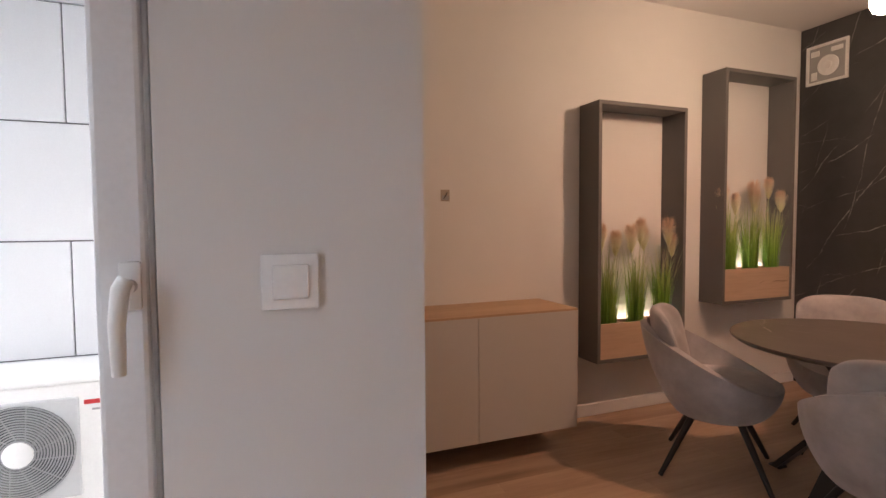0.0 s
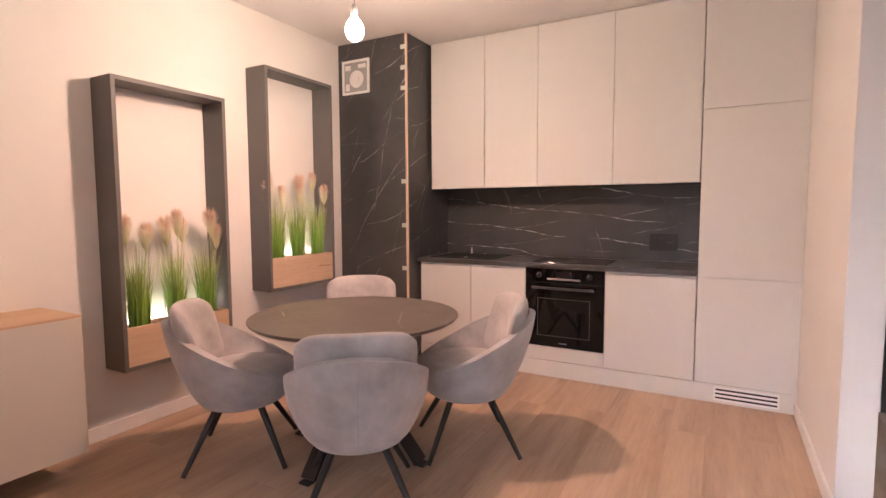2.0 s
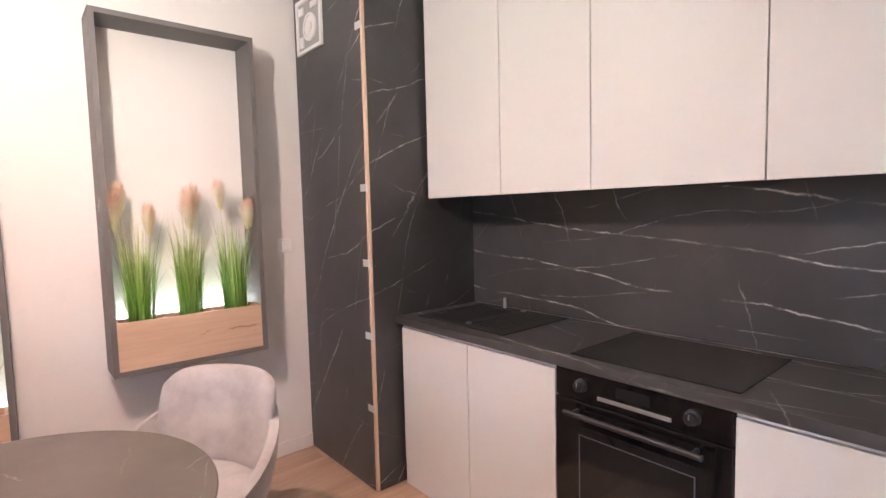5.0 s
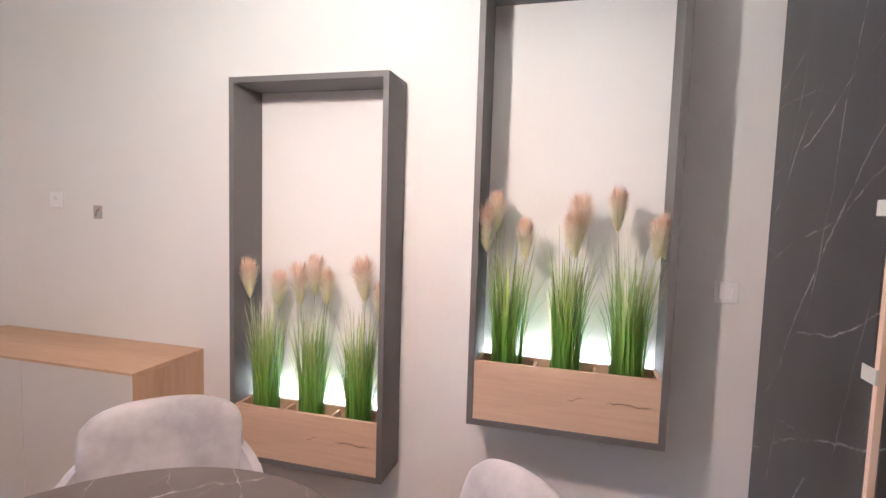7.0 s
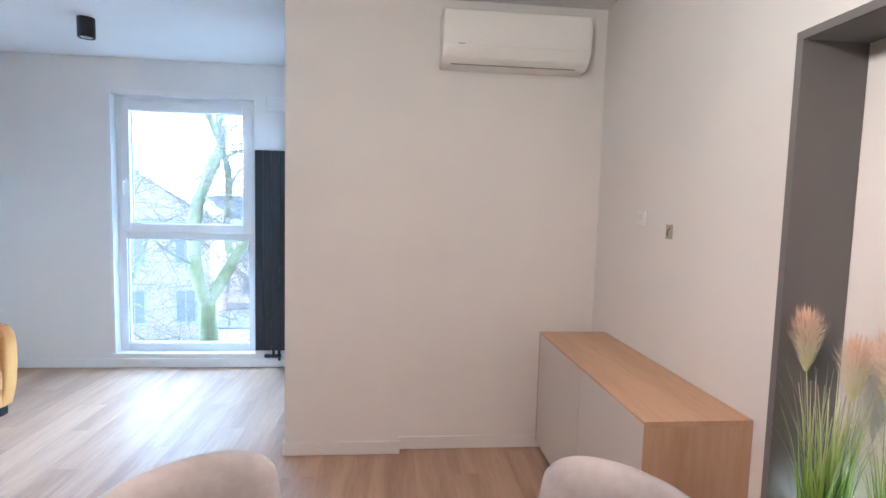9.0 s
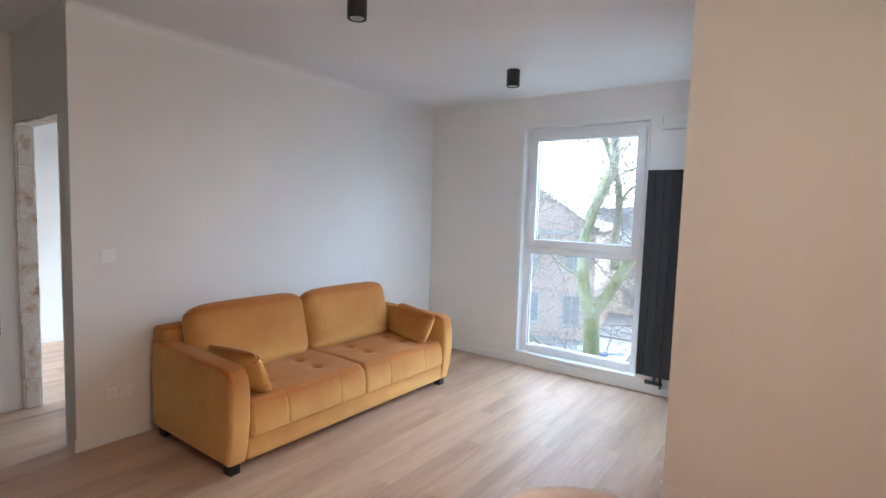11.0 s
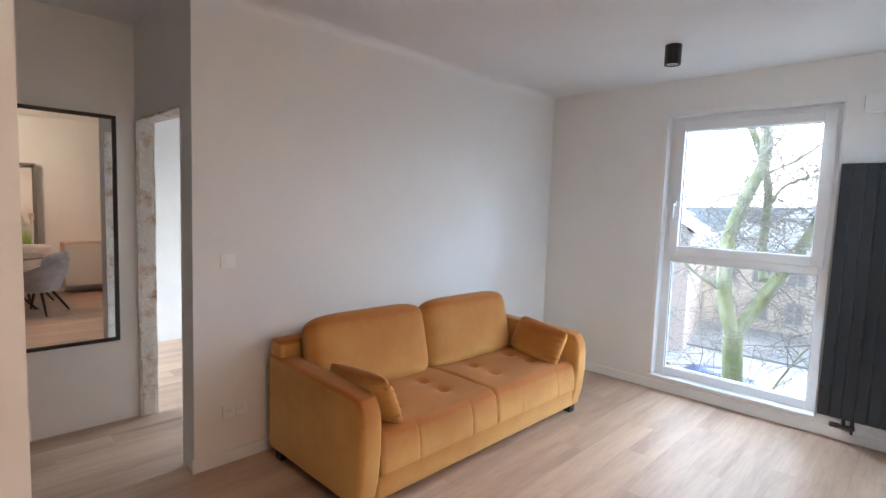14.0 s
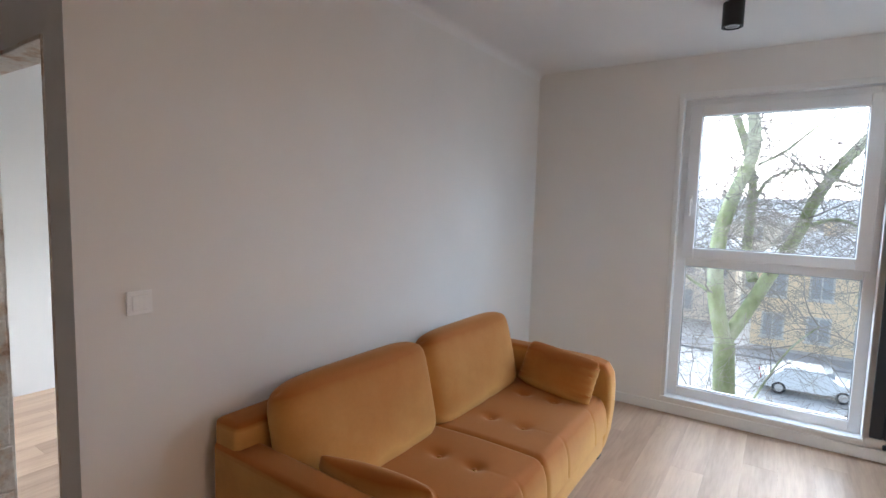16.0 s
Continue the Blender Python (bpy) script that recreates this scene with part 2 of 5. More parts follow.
CHAIR = fabric("grey_velour", (0.45, 0.435, 0.435), (0.32, 0.308, 0.308), 6.5)
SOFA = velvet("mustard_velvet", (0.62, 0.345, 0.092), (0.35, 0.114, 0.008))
TAPE = plain("masking_tape", (0.55, 0.56, 0.52), 0.7)
EDGE = plain("raw_board_edge", (0.66, 0.50, 0.37), 0.8, 0, 400, 0.0006)
PANE = glass("window_glass")
WARM_BULB = glow("bulb_glow", (1.0, 0.72, 0.45), 40.0)
LED = glow("led_strip", (1.0, 0.83, 0.64), 7.0)


# ---- mesh helpers ----
def add_box(bm, x0, x1, y0, y1, z0, z1, bevel=0.0, seg=2):
    made = bmesh.ops.create_cube(bm, size=1.0)["verts"]
    for v in made:
        v.co = Vector((x0 + (v.co.x + 0.5) * (x1 - x0), y0 + (v.co.y + 0.5) * (y1 - y0), z0 + (v.co.z + 0.5) * (z1 - z0)))
    if bevel:
        edges = {e for v in made for e in v.link_edges}
        bmesh.ops.bevel(bm, geom=list(edges), offset=bevel, segments=seg, profile=0.5, affect="EDGES")
    return bm


def boxes(*dims, bevel=0.0, seg=2):
    bm = bmesh.new()
    for d in dims:
        add_box(bm, *d, bevel=bevel, seg=seg)
    return bm


def add_lathe(bm, profile, seg=32, at=(0, 0, 0), axis="Z"):
    """Turns a profile of (radius, height) about an axis through at."""
    rings = []
    for r, h in profile:
        ring = []
        for i in range(seg):
            a = 2 * math.pi * i / seg
            c, s_ = r * math.cos(a), r * math.sin(a)
            co = {"Z": (c, s_, h), "X": (h, c, s_), "Y": (s_, h, c)}[axis]
            ring.append(bm.verts.new(Vector(at) + Vector(co)))
        rings.append(ring)
    for a, b in zip(rings, rings[1:]):
        for i in range(seg):
            bm.faces.new((a[i], a[(i + 1) % seg], b[(i + 1) % seg], b[i]))
    bm.faces.new(reversed(rings[0]))
    bm.faces.new(rings[-1])
    return bm


def lathe(profile, seg=32, at=(0, 0, 0), axis="Z"):
    return add_lathe(bmesh.new(), profile, seg, at, axis)


def add_tube(bm, points, radii, seg=8):
    """A tapered tube along points."""
    pts = [Vector(q) for q in points]
    rings = []
    side = None
    for i, q in enumerate(pts):
        d = (pts[min(i + 1, len(pts) - 1)] - pts[max(i - 1, 0)]).normalized()
        if side is None:
            side = d.orthogonal().normalized()
        else:
            side = (side - d * side.dot(d)).normalized()
        up = d.cross(side)
        r = radii[i] if isinstance(radii, (list, tuple)) else radii
        rings.append([bm.verts.new(q + r * (math.cos(2 * math.pi * k / seg) * side + math.sin(2 * math.pi * k / seg) * up)) for k in range(seg)])
    for a, b in zip(rings, rings[1:]):
        for k in range(seg):
            bm.faces.new((a[k], a[(k + 1) % seg], b[(k + 1) % seg], b[k]))
    bm.faces.new(reversed(rings[0]))
    bm.faces.new(rings[-1])
    return bm


def tube(points, radii, seg=8):
    return add_tube(bmesh.new(), points, radii, seg)


def finish(name, bm, mat, smooth=False):
    bmesh.ops.recalc_face_normals(bm, faces=bm.faces[:])
    me = bpy.data.meshes.new(name)
    bm.to_mesh(me)
    bm.free()
    if mat:
        me.materials.append(mat)
    if smooth:
        me.shade_smooth()
        me.set_sharp_from_angle(angle=radians(40))
    return new(name, me)


def part(name, bm, mat, parent, label="", smooth=False):
    ob = finish(name, bm, mat, smooth)
    ob.parent = parent
    if label:
        ob["label"] = label
    return ob


def thing(name, m, label, category, group=""):
    ob = new(name)
    ob.empty_display_size = 0.1
    ob.matrix_world = m
    return tagged(ob, label, category, group)


def solid(name, bm, mat, label, category, group="", smooth=False):
    return tagged(finish(name, bm, mat, smooth), label, category, group)


def setting(name, bm, mat, label, category):
    return tagged(finish(name, bm, mat), label, category, kind="structure")


# ---- the large structure ----
H = 2.815
SX = 1.957          # face of the balcony wall
WY = -1.787          # inner face of the window wall
setting("wall_west", boxes((-0.2, 0, -0.36, 4.775, 0, H)), WALL, "cream painted plaster wall behind the console", "wall")
setting("wall_north", boxes((0, 3.70, 4.575, 4.775, 0, H)), WALL, "painted wall behind the kitchen units", "wall")
setting("wall_ac", boxes((0, 1.26, -0.36, -0.08, 0, H), (1.26, SX, -0.36, -0.02, 0, H)), WALL, "painted wall with a shallow pier under the air conditioner", "wall")
DY0, DY1, DH = -1.40, -0.432, 2.50
setting("wall_balcony", boxes((1.66, SX, DY1, -0.36, 0, H), (1.66, SX, WY, DY0, 0, H), (1.66, SX, DY0, DY1, DH, H)), WALL, "white wall with the balcony door and a light switch", "wall")
WX0, WX1, WZ0, WZ1 = 2.60, 3.895, 0.112, 2.540
setting("wall_south", boxes((1.66, WX0, WY - 0.3, WY, 0, H), (WX1, 5.19, WY - 0.3, WY, 0, H), (WX0, WX1, WY - 0.3, WY, 0, WZ0), (WX0, WX1, WY - 0.3, WY, WZ1, H)), WALL, "white outer wall with the tall window", "wall")
setting("wall_sofa", boxes((5.07, 5.19, WY, 1.755, 0, H)), WALL, "white wall behind the sofa", "wall")
OX0, OX1, OH = 5.24, 6.14, 2.165
setting("wall_doorway", boxes((5.07, OX0, 1.755, 1.875, 0, H), (OX1, 8.37, 1.755, 1.875, 0, H), (OX0, OX1, 1.755, 1.875, OH, H)), WALL, "white wall with an unfinished doorway", "wall")
setting("wall_hall_east", boxes((6.17, 6.37, 1.875, 4.35, 0, H)), WALL, "white hall wall with the tall mirror", "wall")
EX0, EX1, EH = 4.06, 4.98, 2.17
setting("wall_entrance", boxes((3.70, EX0, 4.35, 4.775, 0, H), (EX1, 6.37, 4.35, 4.775, 0, H), (EX0, EX1, 4.35, 4.775, EH, H)), WALL, "hall wall round the entrance door", "wall")
KX0, KX1, KY = 3.572, 3.70, 2.775
setting("wall_kitchen_side", boxes((KX0, KX1, KY, 4.575, 0, H)), WALL, "short white wall beside the kitchen units", "wall")
setting("wall_far_room_east", boxes((8.17, 8.37, WY - 0.3, 1.755, 0, H)), WALL, "white wall of the room past the doorway", "wall")
# unseen wall; its opening is assumed and lets the fill lamp in
setting("wall_far_room_south", boxes((5.19, 6.3, WY - 0.3, WY, 0, H), (7.7, 8.17, WY - 0.3, WY, 0, H), (6.3, 7.7, WY - 0.3, WY, 0, 0.85), (6.3, 7.7, WY - 0.3, WY, 2.3, H)), WALL, "outer wall of the room past the doorway", "wall")
setting("ceiling", boxes((-0.2, 8.37, -0.36, 4.775, H, H + 0.2), (1.66, 8.37, WY - 0.3, -0.36, H, H + 0.2)), CEIL, "smooth white painted ceiling", "ceiling")
floor = setting("floor", boxes((-0.2, 8.37, -0.36, 4.775, -0.2, -0.006), (1.66, 8.37, WY - 0.3, -0.36, -0.2, -0.006)), SUBFLOOR, "oak laminate floor of long planks", "floor")

def coving(y0, y1, x, r=0.06):
    """Concave quarter round under the ceiling."""
    bm = bmesh.new()
    arc = [(x, H)]
    arc += [(x - r * (1 - math.sin(k * math.pi / 16)), H - r * (1 - math.cos(k * math.pi / 16))) for k in range(9)]
    ends = [[bm.verts.new((px, y, pz)) for px, pz in arc] for y in (y0, y1)]
    n = len(arc)
    for i in range(n):
        k = (i + 1) % n
        bm.faces.new((ends[0][i], ends[0][k], ends[1][k], ends[1][i]))
    bm.faces.new(ends[0])
    bm.faces.new(list(reversed(ends[1])))
    return bm


setting("trim", coving(WY, 1.875, 5.0695), CEIL, "white plaster coving along the sofa wall", "coving")
SK = 0.085          # skirting height


def skirting(*runs):
    bm = bmesh.new()
    for r in runs:
        add_box(bm, *r, 0.0, SK, bevel=0.004, seg=1)
    return bm


base_all = setting("baseboard", skirting((0, 0.014, 1.43, 3.84)), SKIRT, "white lacquered skirting board", "baseboard")
for run in ((0.0, 1.26, -0.08, -0.066), (1.246, SX + 0.014, -0.02, -0.006), (SX, SX + 0.014, -0.432, -0.02), (5.056, 5.07, WY + 0.014, 1.889),
            (SX, 5.07, WY, WY + 0.014), (KX0 - 0.014, KX0, KY - 0.014, 4.0), (KX1, KX1 + 0.014, KY - 0.014, 4.35), (KX0, KX1, KY - 0.014, KY), (KX1, EX0, 4.336, 4.35)):
    setting("baseboard", skirting(run), SKIRT, "white lacquered skirting board", "baseboard")


# ---- windows and doors ----
def window_unit():
    w = tagged(new("window_1"), "tall white plastic window with a transom over the street", "window", kind="structure")
    y0, y1 = WY - 0.16, WY - 0.08
    x0, x1, z0, z1 = WX0 + 0.005, WX1 - 0.035, WZ0 + 0.02, WZ1 - 0.042
    f, tr0, tr1 = 0.075, 1.20, 1.30
    part("window_frame", boxes((x0, x0 + f, y0, y1, z0, z1), (x1 - f, x1, y0, y1, z0, z1), (x0 + f, x1 - f, y0, y1, z0, z0 + f), (x0 + f, x1 - f, y0, y1, z1 - f, z1),
                               (x0 + f, x1 - f, y0, y1, tr0, tr1), bevel=0.006), PVC, w)
    s = 0.062
    sx0, sx1, sz0, sz1 = x0 + 0.045, x1 - 0.045, tr1 - 0.035, z1 - 0.045
    sash = part("sash", boxes((sx0, sx0 + s + 0.02, y0 + 0.02, y1 + 0.022, sz0, sz1), (sx1 - s - 0.02, sx1, y0 + 0.02, y1 + 0.022, sz0, sz1), (sx0 + s + 0.02, sx1 - s - 0.02, y0 + 0.02, y1 + 0.022, sz0, sz0 + s + 0.02),
                              (sx0 + s + 0.02, sx1 - s - 0.02, y0 + 0.02, y1 + 0.022, sz1 - s - 0.02, sz1), bevel=0.006), PVC, w)
    hb = bmesh.new()
    hx, hz = sx1 - 0.04, 1.72
    add_box(hb, hx - 0.014, hx + 0.014, y1 + 0.022, y1 + 0.034, hz - 0.035, hz + 0.035, bevel=0.004)
    add_tube(hb, [(hx, y1 + 0.03, hz), (hx, y1 + 0.065, hz)], 0.009, 10)
    add_tube(hb, [(hx, y1 + 0.065, hz + 0.01), (hx, y1 + 0.067, hz - 0.05), (hx, y1 + 0.062, hz - 0.12)], [0.010, 0.010, 0.008], 10)
    part("handle", hb, PLASTIC, sash, "white window handle", True)
    for g in ((sx0 + s, sx1 - s, y0 + 0.035, y0 + 0.055, sz0 + s, sz1 - s), (x0 + f - 0.01, x1 - f + 0.01, y0 + 0.03, y0 + 0.05, z0 + f - 0.01, tr0 + 0.01)):
        p = part("pane", boxes(g), PANE, w)
        p.visible_shadow = False
    for gx0, gx1, gz0, gz1 in ((sx0 + s + 0.02, sx1 - s - 0.02, sz0 + s + 0.02, sz1 - s - 0.02), (x0 + f, x1 - f, z0 + f, tr0)):
        k = 0.006
        part("gasket", boxes((gx0, gx0 + k, y0 + 0.05, y0 + 0.06, gz0, gz1), (gx1 - k, gx1, y0 + 0.05, y0 + 0.06, gz0, gz1), (gx0, gx1, y0 + 0.05, y0 + 0.06, gz0, gz0 + k), (gx0, gx1, y0 + 0.05, y0 + 0.06, gz1 - k, gz1)), GREYPLASTIC, w)
    part("window_sill", boxes((WX0 + 0.002, WX1 - 0.002, y1 - 0.01, WY + 0.012, WZ0, WZ0 + 0.022), bevel=0.006), PVC, w, "white sill board")
    # plaster beads in the reveal
    part("trim", boxes((WX0 + 0.001, WX0 + 0.012, y1, WY + 0.004, WZ0 + 0.022, WZ1), (WX1 - 0.035, WX1 - 0.001, y0, WY + 0.004, WZ0 + 0.022, WZ1 - 0.001), (WX0 + 0.012, WX1 - 0.035, y0, WY + 0.004, WZ1 - 0.042, WZ1 - 0.001), bevel=0.003), SKIRT, w)


window_unit()


def balcony_door():
    d = tagged(new("door_1"), "white plastic glazed balcony door, closed", "balcony door", kind="structure")
    x0, x1 = SX - 0.10, SX - 0.02
    f = 0.07
    part("door_frame", boxes((x0, x1, DY0, DY0 + f, 0, DH), (x0, x1, DY1 - f, DY1 - 0.004, 0, DH), (x0, x1, DY0 + f, DY1 - f, 0, f), (x0, x1, DY0 + f, DY1 - f, DH - f, DH), bevel=0.006), PVC, d)
    s = 0.066
    a, b, c, e = DY0 + 0.045, DY1 - 0.012, 0.045, DH - 0.045
    leaf = part("sash", boxes((x0 + 0.02, x1 + 0.02, a, a + s, c, e), (x0 + 0.02, x1 + 0.02, b - s, b, c, e), (x0 + 0.02, x1 + 0.02, a + s, b - s, c, c + s), (x0 + 0.02, x1 + 0.02, a + s, b - s, e - s, e), bevel=0.008), PVC, d)
    hb = bmesh.new()
    hy, hz, hx = b - 0.020, 1.215, x1 + 0.02
    add_box(hb, hx, hx + 0.012, hy - 0.014, hy + 0.014, hz - 0.035, hz + 0.035, bevel=0.004)
    add_tube(hb, [(hx + 0.008, hy, hz), (hx + 0.036, hy, hz)], 0.010, 12)
    add_tube(hb, [(hx + 0.036, hy, hz + 0.012), (hx + 0.040, hy - 0.006, hz), (hx + 0.040, hy - 0.012, hz - 0.05), (hx + 0.036, hy - 0.012, hz - 0.12)], [0.011, 0.012, 0.011, 0.009], 12)
    part("handle", hb, PLASTIC, leaf, "white lever handle", True)
    p = part("pane", boxes((x0 + 0.04, x0 + 0.06, a + s - 0.01, b - s + 0.01, c + s - 0.01, e - s + 0.01)), PANE, d)
    p.visible_shadow = False


balcony_door()


def entrance_door():
    d = tagged(new("door_2"), "dark brown wood-grain entrance door, shut", "door", kind="structure")
    wood = oak("dark_walnut", (0.060, 0.036, 0.024), (0.030, 0.018, 0.012), "Z", 0.0, 0.4)
    part("door_frame", boxes((EX0, EX0 + 0.05, 4.33, 4.44, 0, EH), (EX1 - 0.05, EX1, 4.33, 4.44, 0, EH), (EX0 + 0.05, EX1 - 0.05, 4.33, 4.44, EH - 0.05, EH), bevel=0.004), wood, d)
    leaf = part("leaf", boxes((EX0 + 0.052, EX1 - 0.052, 4.36, 4.41, 0.012, EH - 0.052), bevel=0.003), wood, d)
    part("peephole", lathe([(0.014, 4.36), (0.014, 4.354), (0.010, 4.352)], 20, (4.46, 0, 1.5), "Y"), STEEL, leaf)
    part("lock_rosette", lathe([(0.022, 4.36), (0.022, 4.352), (0.012, 4.350)], 20, (4.20, 0, 1.505), "Y"), STEEL, leaf)
    part("threshold", boxes((EX0 + 0.05, EX1 - 0.05, 4.34, 4.44, 0.0, 0.012), bevel=0.003), GREYPLASTIC, d)


entrance_door()


def raw_jamb():
    """Unplastered blocks and mortar in the doorway."""
    m, n, l, p = material("raw_masonry")
    v = coords(n, l)
    big = noise_tex(n, l, v, 7, 5, 0.65)
    fine = noise_tex(n, l, v, 45, 5, 0.7)
    c = ramp(n, l, big, [(0.30, (0.42, 0.27, 0.18)), (0.40, (0.68, 0.55, 0.44)), (0.50, (0.80, 0.77, 0.72))])
    c = mix(n, l, 0.25, c, ramp(n, l, fine, [(0.35, (0.2, 0.15, 0.1)), (0.6, (0.8, 0.78, 0.74))]), "MULTIPLY")
    l.new(c, p.inputs["Base Color"])
    p.inputs["Roughness"].default_value = 0.95
    bump(n, l, fine, 0.6, 0.006, p)
    rng = random.Random(5)
    j = tagged(new("doorway_jamb"), "bare masonry jamb with rough mortar patches", "doorway", kind="structure")
    z = 0.0
    while z < OH - 0.02:
        h = min(rng.uniform(0.16, 0.25), OH - z)
        d = rng.uniform(0.004, 0.014)
        bm = boxes((OX1 - d, OX1 + 0.012, 1.762 + rng.uniform(0, 0.012), 1.873 - rng.uniform(0, 0.008), z + 0.004, z + h - 0.004), bevel=0.006, seg=2)
        bmesh.ops.subdivide_edges(bm, edges=bm.edges[:], cuts=2, use_grid_fill=True)
        for q in bm.verts:
            q.co += 0.005 * noise.noise_vector(q.co * 18)
        part("block", bm, m, j)
        z += h
    bm = boxes((OX1 - 0.003, OX1 + 0.006, 1.758, 1.878, 0, OH))
    part("mortar", bm, m, j)
    bm = boxes((OX0, OX1, 1.752, 1.878, OH - 0.012, OH + 0.006), bevel=0.004)
    bmesh.ops.subdivide_edges(bm, edges=bm.edges[:], cuts=5, use_grid_fill=True)
    for q in bm.verts:
        q.co.z += 0.01 * noise.noise(q.co * 14)
    part("lintel", bm, m, j)
    bm = boxes((OX0 - 0.006, OX0 + 0.008, 1.758, 1.878, 0, OH))
    part("mortar", bm, m, j)


raw_jamb()


# ---- kitchen ----
PX, PY = 0.74, 3.84        # marble-clad shaft


def shaft():
    t = thing("shaft_cladding", pose(0, PY, 0), "dark marble laminate shaft cladding with taped open corner", "shaft")
    part("front_panel", boxes((0.002, PX - 0.022, 0, 0.018, 0.004, H - 0.004), bevel=0.001), MARBLE_UP, t)
    part("side_panel", boxes((PX - 0.018, PX, 0.020, 0.735, 0.004, H - 0.004), bevel=0.001), MARBLE_UP, t)
    part("core", boxes((0.002, PX - 0.020, 0.020, 0.735, 0.002, H - 0.002)), EDGE, t, "raw pale board edge in the corner")
    part("edge_strip", boxes((PX - 0.021, PX - 0.004, 0.004, 0.019, 0.004, H - 0.004)), EDGE, t, "raw pale board edge in the corner")
    for z in (2.70, 2.53, 2.36, 1.571, 1.193, 0.82, 0.44):
        part("tape", boxes((PX - 0.062, PX - 0.003, -0.0015, 0.001, z - 0.018, z + 0.018), (PX - 0.004, PX - 0.0025, 0.0, 0.004, z - 0.018, z + 0.018)), TAPE, t, "strip of grey masking tape")


shaft()


def fan_vent():
    v = thing("extractor_vent", pose(0.205, PY, 2.51), "white bathroom-type extractor vent without its cover", "vent")
    s = 0.15
    part("frame", boxes((-s, -s + 0.02, -0.016, 0, -s, s), (s - 0.02, s, -0.016, 0, -s, s), (-s + 0.02, s - 0.02, -0.016, 0, -s, -s + 0.02), (-s + 0.02, s - 0.02, -0.016, 0, s - 0.02, s), bevel=0.003), PLASTIC, v)
    part("back_plate", boxes((-s + 0.02, s - 0.02, -0.004, 0.0, -s + 0.02, s - 0.02)), GREYPLASTIC, v)
    bm = lathe([(0.075, -0.004), (0.075, -0.014), (0.062, -0.014), (0.062, -0.006)], 32, (0.01, 0, -0.02), "Y")
    part("fan_ring", bm, PLASTIC, v, "", True)
    part("fan_hub", lathe([(0.028, -0.004), (0.028, -0.018), (0.02, -0.02)], 24, (0.01, 0, -0.02), "Y"), PLASTIC, v, "", True)
    for x, z, a, b in ((-0.085, 0.085, 0.03, 0.02), (0.07, 0.09, 0.04, 0.016), (-0.09, -0.085, 0.02, 0.03)):
        part("circuit_box", boxes((x - a, x + a, -0.014, -0.004, z - b, z + b), bevel=0.002), PLASTIC, v)
    for i in range(6):
        a = i * math.pi / 3
        bm = boxes((0.028, 0.062, -0.009, -0.007, -0.012, 0.012))
        bmesh.ops.rotate(bm, verts=bm.verts[:], matrix=Matrix.Rotation(a, 3, "Y"))
        bmesh.ops.translate(bm, verts=bm.verts[:], vec=(0.01, 0, -0.02))
        part("blade", bm, PLASTIC, v)


fan_vent()

BX = (0.765, 1.262, 1.746, 2.366, 2.976, 3.575)   # base unit edges
FY = 4.005


def base_unit(x0, x1):
    u = thing("base_cabinet", pose(x0, FY, 0), "handleless base cabinet with a matt light greige front", "cabinet", "base cabinets")
    w = x1 - x0
    part("body", boxes((0.002, w - 0.002, 0.022, 0.56, 0.13, 0.862)), KITCHEN, u)
    part("door", boxes((0.002, w - 0.002, 0, 0.019, 0.134, 0.846), bevel=0.0015), KITCHEN, u)
    part("grip_profile", boxes((0.002, w - 0.002, 0.008, 0.021, 0.85, 0.864)), SKIRT, u)


for i in (0, 1, 3):
    base_unit(BX[i], BX[i + 1])


